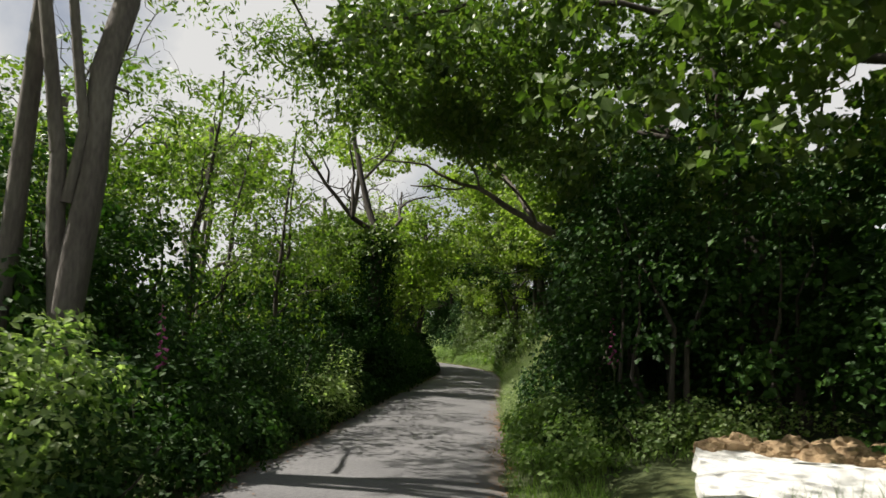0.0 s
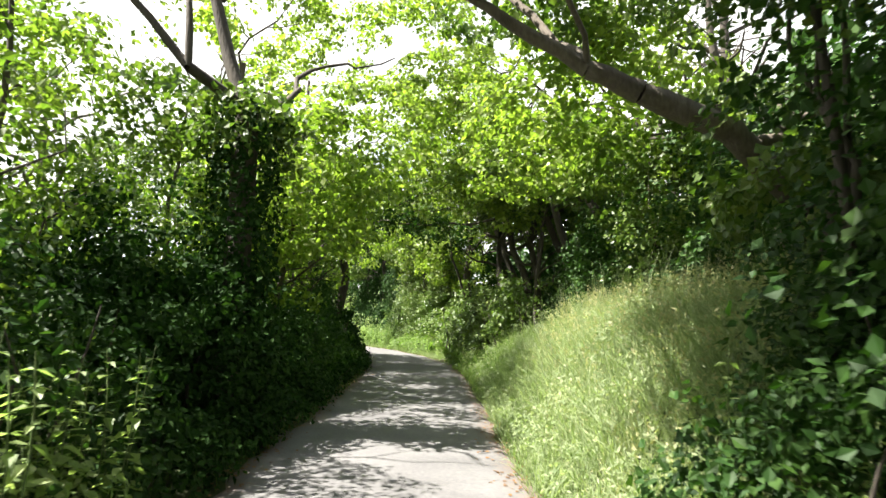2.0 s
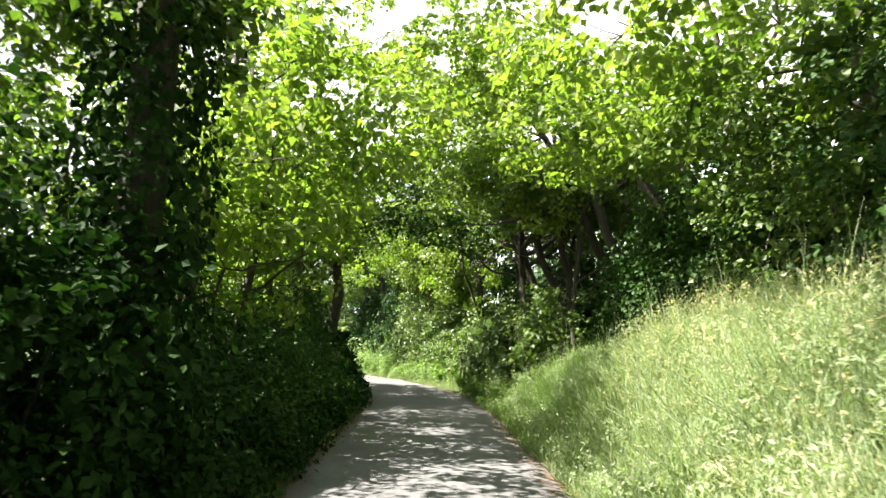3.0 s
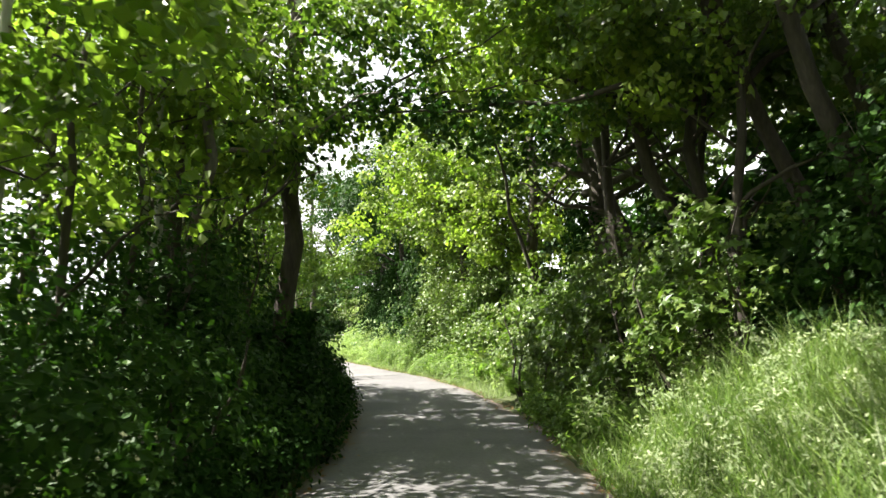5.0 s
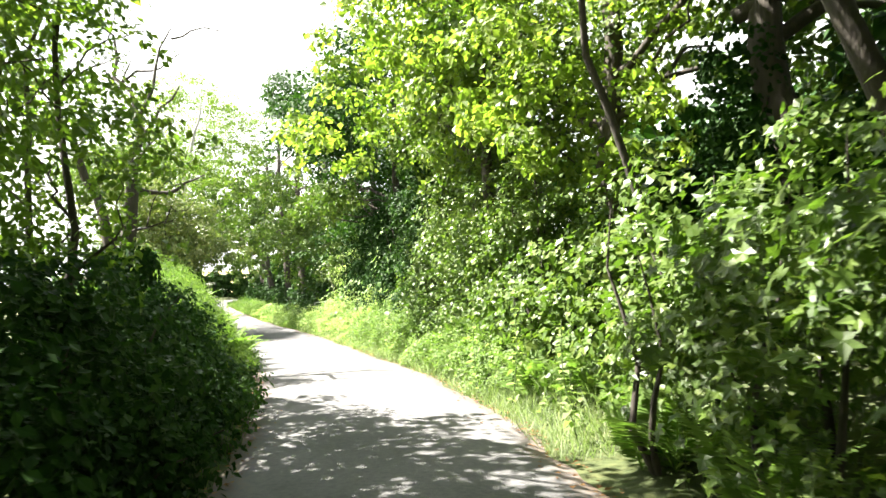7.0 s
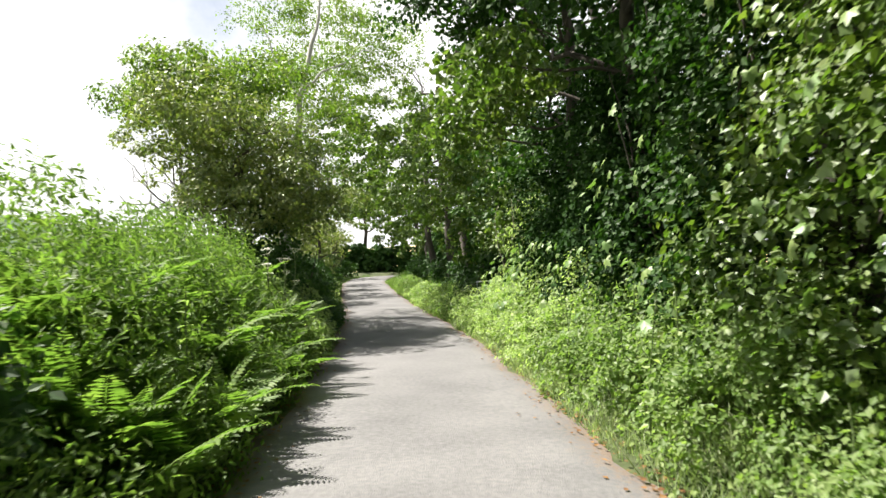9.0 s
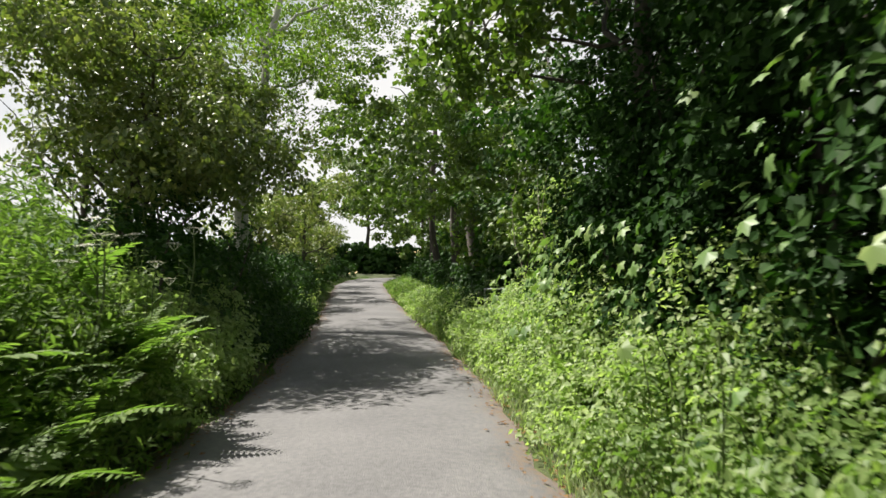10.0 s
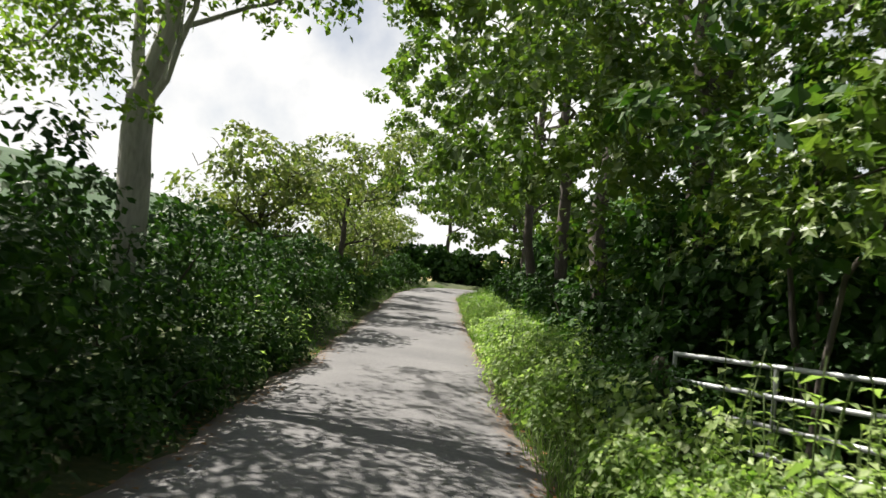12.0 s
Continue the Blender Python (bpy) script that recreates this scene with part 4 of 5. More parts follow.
# right: crowns that meet them
for (yy, dd, hh, lean, zc, rr) in ((19.5, 5.9, 7.5, -2.4, 5.6, 2.0), (23.0, 5.7, 7.0, -2.8, 5.4, 1.9), (29.6, 4.2, 7.5, -1.0, 5.8, 1.9), (31.5, 3.9, 7.5, -0.8, 6.2, 1.9)):
    b = spot(yy, dd)
    tree("field_maple", b, b + Vector((-0.6, 0.2, hh)), 0.13, 0.05, 7, 1.9, crown_of(b.x + lean, yy, zc, rr, 1.6, 6, 0.65), 5200, 0.14, WIDE, M_MAPLE_AND_SUNLIT, M_DARK_BARK,
         "bright-leaved maple leaning over the lane from the bank", "tree", start=0.25, up=0.5, group="bank maples")
# tall canopy that meets over the lane inside the arch
for (yy, dd, xx, zc) in ((31.4, -3.9, -3.2, 5.4), (30.2, 4.8, 2.6, 7.6), (33.4, 5.0, 2.8, 7.8), (25.0, 6.3, 2.0, 7.6), (28.6, 6.2, 1.4, 8.8), (31.2, -4.6, -2.8, 10.4), (27.5, 6.5, 3.4, 7.8), (27.2, 6.2, 0.6, 10.2), (24.2, -4.8, -3.0, 8.8), (33.2, -4.4, -3.6, 5.2)):
    b = spot(yy, dd)
    tree("canopy_maple", b, (xx * 0.6 + b.x * 0.4, yy, 7.5), 0.15, 0.07, 6, 2.2, crown_of(xx, yy, zc, 2.2, 1.7, 6, 0.65), (2100 if yy < 28 else (1500 if zc > 9 else 3800)), 0.16, WIDE, M_MAPLE_AND_SUNLIT, M_DARK_BARK,
         "tall maple whose crown meets others above the lane", "tree", start=0.55, up=0.5, group="arch trees")
# maple added out of view behind the bend's bramble bank to shade it
tree("field_maple", (-6.6, 36.6, 0.2), (-6.4, 36.7, 6.4), 0.12, 0.05, 6, 1.6, crown_of(-6.3, 36.6, 5.4, 1.7, 1.5, 6, 0.7), 4200, 0.14, WIDE, M_ASH, M_DARK_BARK,
     "slender maple to the left of the lane", "tree", start=0.3, group="hedge maples")
b = spot(40.2, 4.6)
tree("canopy_maple", b, (2.2, 40.2, 7.2), 0.15, 0.07, 6, 2.2, crown_of(1.4, 40.2, 6.7, 2.2, 1.9, 6, 0.7) + [((-0.5, 41.4, 4.5), (1.0, 1.2, 0.9)), ((0.3, 39.6, 5.0), (1.0, 1.0, 0.9))], 7000, 0.145, WIDE, M_MAPLE_AND_SUNLIT, M_DARK_BARK,
     "tall maple whose crown meets others above the lane", "tree", start=0.5, up=0.5, group="arch trees")
# leafy wall on the left before the arch
for (yy, dd, zc, rr, mm) in ((21.4, -3.5, 3.2, 1.6, M_MAPLE_AND_SUNLIT), (23.4, -3.5, 3.9, 1.7, M_ASH), (25.4, -3.3, 3.6, 1.7, M_MAPLE_AND_SUNLIT), (27.3, -3.6, 4.6, 1.8, M_ASH), (29.2, -4.2, 4.4, 1.8, M_ASH)):
    b = spot(yy, dd)
    tree("field_maple", b, b + Vector((0.3, 0.2, zc + 1.2)), 0.045, 0.02, 7, 1.5, crown_of(b.x + 0.35, yy, zc, rr, 2.1, 6, 0.65), 2700, 0.125, WIDE, mm, M_DARK_BARK,
         "slender maple to the left of the lane", "tree", start=0.2, up=0.5, group="hedge maples")
for (yy, dd, hh) in ((8.2, -4.3, 3.9), (9.3, -4.8, 4.0), (7.2, -5.4, 4.2)):
    bush("hawthorn_shrub", yy, dd, 2.4, 1.9, hh, 4600, 0.11, LEAF, M_HAWTHORN_AND_SHADE, "tall dark hawthorn behind the bramble bank", "shrub", "tall hawthorns", 5, tuft=(0.22, 0.42))
b = spot(9.6, 5.6)
tree("sycamore_tree", b, b + Vector((-1.6, 0.2, 7.0)), 0.2, 0.09, 6, 2.4, crown_of(2.3, 9.6, 6.2, 2.3, 1.3, 6, 0.75), 7000, 0.13, WIDE, M_SYCAMORE, M_DARK_BARK, SYC, group="lane sycamores")
for yy in np.arange(4, 36, 1.45):
    # inside the arch the creeping brambles are coloured like ivy to look shaded
    bush("bramble_bush", yy, -1.72, 1.9, 0.6, 0.55, 1300, 0.08, LEAF, M_BRAMBLE_AND_SHADE if yy < 13 or yy > 33 else M_IVY_AND_SHADE, "low brambles creeping to the lane edge, shade put into their dark leaves", "bush", "hedge bank", 2, z0=0.02)
for yy in (27.6, 29.2):
    bush("hawthorn_shrub", yy, -3.0, 1.9, 1.3, 3.0, 3600, 0.1, LEAF, M_HAWTHORN_AND_SHADE, "tall dark hawthorn behind the bramble bank", "shrub", "tall hawthorns", 4, tuft=(0.22, 0.42))
# thicket behind the right-hand bank and shrubs, its inner shade put into dark leaves
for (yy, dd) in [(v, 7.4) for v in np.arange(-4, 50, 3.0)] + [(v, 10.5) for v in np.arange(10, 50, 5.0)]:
    bush("thicket_shrub", yy, dd, 3.8, 2.6, 5.2 if dd < 9 else 6.5, 2300 if 24 < yy < 40 else 1300, 0.38, WIDE, M_HAWTHORN_AND_SHADE, "woodland thicket behind the roadside shrubs, inner shade put into its dark leaves", "shrub", "woodland thicket", 3, tuft=(0.4, 0.8), hang=0.6)
for yy in (14.0, 17.5, 21.0, 24.5):
    bush("thicket_shrub", yy, -9.5, 4.2, 2.4, 3.4, 1500, 0.3, LEAF, M_ASH, "leafy shrub at the field edge behind the hedge", "shrub", "field-edge shrubs", 3, tuft=(0.35, 0.7), hang=0.5)
# dark-leaved backing that stands for the shaded inside of the trees
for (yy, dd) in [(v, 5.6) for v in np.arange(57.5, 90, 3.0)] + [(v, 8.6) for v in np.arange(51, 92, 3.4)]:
    bush("thicket_shrub", yy, dd, 3.8, 2.4, 3.6 if dd < 7 else (8.0 if yy < 66 else 6.0), (3600 if dd > 7 else 2000) if yy < 62 else 900, 0.2 if yy < 62 else 0.36, WIDE, M_HAWTHORN_AND_SHADE, "woodland thicket behind the roadside shrubs, inner shade put into its dark leaves", "shrub", "woodland thicket", 3, tuft=(0.4, 0.8), hang=0.6)
# second layer on the left
for yy in np.arange(-4, 34, 2.6):
    bush("hawthorn_shrub", yy, -4.6, 3.2, 2.2, (1.7 if yy < 6 or 9.5 < yy < 13.2 else 2.9) if yy < 17 else (3.3 if 22 < yy < 33 else 2.4), 2500 if yy > 7 else 1500, 0.14, LEAF, M_HAWTHORN_AND_SHADE, "hawthorn shrub in the second row of the hedge", "shrub", "inner hedge", 4, tuft=(0.3, 0.55))
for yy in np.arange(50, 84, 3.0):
    bush("hawthorn_shrub", yy, -4.6, 3.4, 2.0, 2.0, 1600, 0.18, LEAF, M_HAWTHORN_AND_SHADE, "hawthorn shrub in the second row of the hedge", "shrub", "inner hedge", 3, tuft=(0.3, 0.55))
# tall leaf wall on the right after the bend, bulging over the lane's edge
for (yy, dd, hh, zc) in ((39.0, 3.0, 7.5, 5.2), (42.0, 3.0, 8.0, 5.7), (45.2, 2.9, 8.0, 6.7), (48.2, 2.9, 8.0, 6.7), (52.0, 5.2, 8.0, 6.2)):
    b = spot(yy, dd)
    # bramble colour on the further maples paints in the shade of the wall
    tree("field_maple", b, b + Vector((-0.3, 0.2, hh)), 0.13, 0.05, 7, 1.8, crown_of(b.x - (-0.5 if yy < 44 else (1.5 if yy < 50 else 0.4)), yy, zc, 2.0 if yy < 44 else (1.55 if yy < 50 else 2.3), 1.8, 6, 0.65), 10000, 0.11, WIDE, M_SYCAMORE if yy < 44 else M_BRAMBLE_AND_SHADE, M_DARK_BARK,
         "maple bulging over the ivy wall, leaf colour darkened where it looks shaded", "tree", start=0.25, up=0.5, group="wall maples")
# sprays that hang from the canopy near the start
ob = thing("hanging_branch", (3.2, 8.0, 5.9), "leafy sycamore branch hanging over the lane", "branch")
limbs("limb", [(limb_path((4.6, 7.4, 5.4), (1.2, 7.8, 5.9), 8, 0.15), 0.05, 0.03), (limb_path((1.2, 7.8, 5.9), (-1.9, 8.2, 5.2), 8, 0.2), 0.03, 0.01)], M_DARK_BARK, ob, 6)
pts, way = tuft_points(crown_twigs([((0.9, 7.9, 5.5), (1.3, 1.2, 0.8)), ((-0.9, 8.4, 5.2), (1.1, 1.2, 0.7)), ((1.5, 9.2, 4.9), (1.0, 1.0, 0.8)), ((-0.2, 9.6, 5.8), (1.3, 1.2, 0.7))], 170), 36, 0.25, 0.5)
leaves("foliage", pts, 0.12 * _rng.uniform(0.6, 1.2, len(pts)), WIDE, M_SYCAMORE, ob, 0.5, way * 0.6, 0.8)

# sprays of young sycamore that catch the sun beside the end of the grassy bank
for (yy, dd, hh, nn) in ((26.9, 2.75, 2.3, 420), (27.6, 2.5, 1.9, 360), (28.6, 2.3, 1.7, 380), (29.6, 2.15, 2.3, 460), (30.9, 2.1, 2.0, 420), (32.2, 2.1, 2.4, 460)):
    bush("young_sycamore", yy, dd, 1.2, 0.9, hh, int(nn * 1.5), 0.12, LOBED, M_SYCAMORE, "young sycamore spray with broad pale green leaves", "shrub", "sycamore sprays", 3, tuft=(0.2, 0.4), z0=0.5, per=20, hang=0.3)
bush("young_sycamore", 54.7, 3.3, 1.8, 1.4, 4.2, 2400, 0.115, LOBED, M_SYCAMORE, "broad sycamore sprays hanging behind the gate", "shrub", "sycamore sprays", 3, tuft=(0.2, 0.45), z0=1.9, per=20, hang=0.5)
for (yy, dd) in ((55.5, 4.2), (57.5, 3.9), (56.5, 5.6), (59.5, 4.4), (53.4, 6.0)):
    bush("elder_shrub", yy, dd, 2.4, 1.8, 3.0, 4000, 0.13, BROAD, M_HAWTHORN_AND_SHADE, "dense dark green woodland shrub", "shrub", "woodland edge", 4, tuft=(0.25, 0.5))
# added branch, mostly above the view, whose leaves shade the bank and its shrubs
ob = thing("hanging_branch", (2.2, 15.2, 4.3), "leafy sycamore branch added above the grassy bank to shade it", "branch")
limbs("limb", [(limb_path((2.2, 15.15, 4.2), (0.5, 13.2, 6.0), 7, 0.2), 0.04, 0.012)], M_LIMB_BARK, ob, 6)
pts, way = tuft_points(crown_twigs([((-0.4, 13.0, 6.1), (1.0, 0.9, 0.5)), ((0.4, 14.3, 6.1), (1.0, 0.9, 0.5)), ((0.8, 12.8, 6.1), (1.0, 0.9, 0.5)), ((1.5, 14.1, 6.0), (1.0, 1.1, 0.5)), ((-1.3, 13.4, 6.6), (1.0, 1.0, 0.5)), ((-0.5, 15.3, 6.8), (1.0, 1.0, 0.5)), ((-0.9, 12.2, 6.6), (1.0, 1.0, 0.5)), ((-0.9, 10.8, 6.7), (1.0, 1.0, 0.5)), ((-0.3, 11.6, 6.9), (1.0, 1.0, 0.5))], 560), 34, 0.25, 0.5)
leaves("foliage", pts, 0.13 * _rng.uniform(0.6, 1.2, len(pts)), WIDE, M_SYCAMORE, ob, 0.5, way * 0.6, 0.8)
ob = thing("hanging_branch", (-1.5, 30.0, 4.0), "leafy maple branch drooping across the lane", "branch")
limbs("limb", [(limb_path((-1.45, 30.05, 4.2), (0.9, 29.8, 4.9), 8, 0.2), 0.04, 0.012), (limb_path((-1.5, 30.0, 3.8), (-3.1, 29.2, 4.4), 7, 0.25), 0.03, 0.01), (limb_path((0.9, 29.8, 4.9), (2.9, 29.6, 5.0), 7, 0.25), 0.025, 0.008), (limb_path((-1.4, 30.0, 4.6), (2.2, 29.2, 5.8), 8, 0.2), 0.03, 0.01)], M_DARK_BARK, ob, 6)
pts, way = tuft_points(crown_twigs([((-1.0, 30.2, 3.9), (0.9, 1.0, 0.5)), ((-0.2, 30.0, 4.4), (0.9, 0.9, 0.4)), ((0.8, 29.8, 4.9), (0.9, 0.8, 0.6)), ((-2.3, 28.7, 3.7), (0.8, 0.8, 0.6)), ((-3.1, 29.5, 4.2), (0.9, 0.9, 0.8)), ((1.7, 29.6, 5.2), (1.0, 0.9, 0.8)), ((2.7, 29.7, 5.0), (1.0, 0.9, 0.9)), ((-1.0, 29.4, 5.6), (1.0, 0.9, 0.9)), ((0.6, 29.3, 6.1), (1.1, 0.9, 0.9)), ((2.2, 29.2, 6.5), (1.1, 0.9, 0.9)), ((-0.4, 29.8, 7.2), (1.2, 1.0, 0.9))], 105), 26, 0.22, 0.45)
leaves("foliage", pts, 0.125 * _rng.uniform(0.6, 1.2, len(pts)), WIDE, M_MAPLE_AND_SUNLIT, ob, 0.5, way * 0.6, 0.8)
# hawthorn colour on this branch imitates the shaded underside of the arch
ob = thing("hanging_branch", (2.9, 28.9, 4.5), "leafy branch hanging low under the arch, its shade put into dark leaves", "branch")
limbs("limb", [(limb_path((3.6, 28.4, 4.6), (1.2, 28.9, 4.4), 8, 0.15), 0.04, 0.02), (limb_path((1.2, 28.9, 4.4), (-1.2, 29.0, 4.2), 8, 0.2), 0.02, 0.008)], M_DARK_BARK, ob, 6)
pts, way = tuft_points(crown_twigs([((-1.1, 29.0, 4.0), (0.8, 0.6, 0.45)), ((-0.2, 28.9, 4.3), (0.8, 0.6, 0.45)), ((0.7, 28.9, 4.4), (0.8, 0.6, 0.45)), ((1.6, 28.9, 4.3), (0.8, 0.6, 0.5)), ((2.5, 28.8, 4.0), (0.7, 0.6, 0.6)), ((0.2, 28.7, 5.1), (1.0, 0.6, 0.4))], 100), 26, 0.2, 0.42)
leaves("foliage", pts, 0.11 * _rng.uniform(0.6, 1.2, len(pts)), WIDE, M_HAWTHORN_AND_SHADE, ob, 0.5, way * 0.6, 0.8)
ob = thing("hanging_branch", (-0.6, 54.0, 3.3), "sycamore branch with broad pale leaves drooping behind the gate", "branch")
limbs("limb", [(limb_path((-0.4, 54.2, 3.5), (-2.6, 53.4, 2.2), 8, 0.2), 0.03, 0.008), (limb_path((-1.5, 53.8, 2.9), (-2.3, 53.0, 1.8), 6, 0.2), 0.014, 0.005)], M_DARK_BARK, ob, 6)
pts, way = tuft_points(crown_twigs([((-2.5, 53.3, 2.3), (0.4, 0.4, 0.3)), ((-2.1, 53.4, 2.6), (0.5, 0.4, 0.3)), ((-2.3, 53.0, 1.8), (0.3, 0.3, 0.25)), ((-1.6, 53.6, 2.9), (0.5, 0.5, 0.35))], 34), 18, 0.15, 0.3)
leaves("foliage", pts, 0.14 * _rng.uniform(0.6, 1.2, len(pts)), LOBED, M_SYCAMORE, ob, 0.5, way * 0.6, 0.8)
# sycamore-leaved branches added over the lane edge to shade the upper wall
for yy in (44.9, 46.3, 47.7, 49.0):
    c = spot(yy, 1.25, 3.9)
    ob = thing("hanging_branch", spot(yy, 2.5, 3.5), "leafy branch added to the leaf wall to shade its upper part", "branch", "wall branches")
    limbs("limb", [(limb_path(spot(yy, 2.6, 3.3), c, 5, 0.15), 0.03, 0.012)], M_DARK_BARK, ob, 5)
    pts, way = tuft_points(crown_twigs([(tuple(c), (0.75, 0.9, 0.35))], 28), 30, 0.2, 0.4)
    leaves("foliage", pts, 0.12 * _rng.uniform(0.6, 1.2, len(pts)), WIDE, M_SYCAMORE, ob, 0.5, way * 0.6, 0.8)

# ---- grass and small plants ----
grass("tall_grass", 12.5, 20.8, 1.35, 4.6, 23000, 0.74, M_GRASS, "tall pale seeding grass on a sunny bank", 0.95, 1.05)
# same grass as above, coloured greener to imitate shade on this end
grass("tall_grass", 20.2, 28.0, 1.35, 4.6, 17000, 0.72, M_HERB, "tall grass on the end of the bank, shade put into its greener leaf", 0.9, 1.05)
grass("seed_stalks", 13.5, 23.0, 1.7, 4.7, 2200, 1.2, M_GRASS, "thin seeding grass stalks above the bank", 0.4, 0.8)
for y0, y1, d0, d1, n in ((-2, 4.5, 1.35, 4.0, 6000), (4.5, 6.6, 1.35, 2.2, 1200), (6.6, 12.6, 1.35, 4.0, 7500)):
    grass("verge_grass", y0, y1, d0, d1, n, 0.3, M_FERN, "green grass and herbs in the shade of the verge", 0.6)
for yy, dd in ((7.1, 3.2), (7.4, 4.3), (8.0, 3.4)):
    bush("herb_clump", yy, dd, 1.3, 1.2, 0.5, 1500, 0.06, LEAF, M_HERB, "soft green herbs growing low on the verge", "plant", "verge herbs", 2, z0=0.02)
grass("tall_grass", 33, 53, 1.32, 2.5, 16000, 0.55, M_GRASS, "pale seeding grass under the leaf wall", 0.75)
grass("tall_grass", 53, 76, 1.3, 2.5, 7000, 0.62, M_HERB, "bright green verge grass beside the lane", 0.9, 1.2)
grass("verge_grass", 49, 80, 1.3, 3.4, 11000, 0.5, M_GREEN_GRASS, "green verge grass along the lane", 0.6, 1.4)
for y0, y1, n in ((-3, 37, 7000), (37, 49, 2800), (57, 86, 5000)):
    grass("verge_grass", y0, y1, -2.0, -1.3, n, 0.28, M_GREEN_GRASS, "short grass along the hedge foot", 0.6)
# feathery seed heads floating over the grass
n = 2000
y = _rng.uniform(12.6, 21.5, n)
d = _rng.uniform(1.7, 4.6, n)
head = np.stack([centre(y) + d / cosine(y), y, ground_z(y, d) + _rng.uniform(0.3, 0.72, n) * smooth(0.2, 1.2, d - HALF)], -1)
tops = np.repeat(head, 7, axis=0) + _rng.normal(size=(n * 7, 3)) * np.array((0.018, 0.018, 0.05))
tagged(leaves("seed_heads", tops, _rng.uniform(0.03, 0.06, n * 7), NARROW, M_SEED, None, 0.3), "feathery pale seed heads above the tall grass", "grass", kind="stuff")
M_STALK = rough_material("green_stalk", [(0.3, (0.05, 0.09, 0.02)), (0.7, (0.12, 0.16, 0.05))], 4.0, 0.7, 0.2)
M_UMBEL = rough_material("cream_umbel", [(0.3, (0.45, 0.46, 0.33)), (0.7, (0.68, 0.68, 0.56))], 20.0, 0.8, 0.2)
M_BELL = rough_material("foxglove_bell", [(0.3, (0.35, 0.05, 0.2)), (0.7, (0.55, 0.13, 0.35))], 12.0, 0.6, 0.2)
M_LITTER = leaf_material("fallen_leaf", (0.07, 0.035, 0.015), (0.17, 0.085, 0.035), (0.3, 0.18, 0.08), 0.1, 0.8, 0.2)


for yy in np.arange(13.4, 28, 1.5):
    bush("bedstraw_patch", yy, 2.7, 1.9, 2.4, 0.5 + 0.22 * math.sin(yy * 3.1), 3600, 0.06, NARROW, M_GRASS, "frothy pale bedstraw and grass on the sunny bank", "wild plant", "bank flowers", 5, M_STALK, per=40, tuft=(0.12, 0.28), lift=0.2, hang=0.0)
# past y 45 the herbs take the paler nettle colour as painted sunlight
for yy in np.arange(36.5, 53, 1.3):
    bush("verge_herb", yy, 1.95, 1.7, 1.1, 0.95 if yy > 40.5 else 0.65, 3800, 0.056, LEAF, M_HERB if yy < 45 else M_NETTLE_AND_SUNLIT, "bright pale green herbs spilling over the lane edge", "wild plant", "verge herbs", 5, M_STALK, per=30, tuft=(0.1, 0.24), lift=0.4)
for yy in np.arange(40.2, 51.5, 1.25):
    bush("verge_herb", yy, 2.25, 1.6, 0.7, 1.35, 2600, 0.055, LEAF, M_HERB if yy < 45 else M_NETTLE_AND_SUNLIT, "taller pale green herbs against the leaf wall", "wild plant", "verge herbs", 4, M_STALK, per=26, tuft=(0.12, 0.26), lift=0.4)
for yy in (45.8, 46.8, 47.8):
    bush("verge_herb", yy, -1.9, 1.4, 1.0, 0.85, 2600, 0.07, LEAF, M_NETTLE_AND_SUNLIT, "bright pale green herbs spilling over the lane edge", "wild plant", "verge herbs", 5, M_STALK, per=30, tuft=(0.1, 0.24), lift=0.4)
for yy, dd, hh in ((6.9, 1.95, 0.55), (7.9, 1.9, 0.7), (8.9, 1.85, 0.6), (27.9, 1.8, 0.45), (28.9, 1.75, 0.5), (29.9, 1.75, 0.45)):
    bush("verge_herb", yy, dd, 1.2, 0.9, hh, 1700, 0.07, LEAF, M_FERN, "low green herbs on the shaded verge", "wild plant", "verge herbs", 4, M_STALK, per=26, tuft=(0.1, 0.24), lift=0.4)
for yy, dd, hh, mm in ((55.6, 1.95, 0.8, M_HERB), (56.8, 1.75, 0.55, M_NETTLE_AND_SUNLIT), (58.0, 2.1, 0.9, M_HERB), (59.6, 1.8, 0.6, M_NETTLE_AND_SUNLIT), (61.4, 2.0, 0.8, M_HERB), (63.5, 1.9, 0.7, M_NETTLE_AND_SUNLIT), (66.5, 1.9, 0.8, M_HERB)):
    bush("verge_herb", yy, dd, 1.4, 1.0, hh, 1900, 0.075, LEAF, mm, "clump of green herbs on the verge past the gate", "wild plant", "verge herbs", 4, M_STALK, per=30, tuft=(0.12, 0.28), lift=0.4)
bush("verge_herb", 52.2, 2.7, 2.4, 1.2, 0.55, 4200, 0.09, LEAF, M_NETTLE_AND_SUNLIT, "bright pale green herbs spilling over the lane edge", "wild plant", "verge herbs", 5, M_STALK, per=30, tuft=(0.12, 0.26), lift=0.4)


# nettle colour on these seedlings stands for sun on elder leaves
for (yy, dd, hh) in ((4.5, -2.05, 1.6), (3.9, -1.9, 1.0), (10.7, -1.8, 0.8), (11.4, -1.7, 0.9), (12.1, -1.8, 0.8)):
    bush("elder_seedling", yy, dd, 0.9, 0.8, hh, 1500, 0.085, LEAF, M_NETTLE_AND_SUNLIT, "elder seedling at the hedge foot, sunlight put into its pale leaves", "bush", "pale seedlings", 3, M_STALK, per=20, tuft=(0.14, 0.28), lift=0.4)


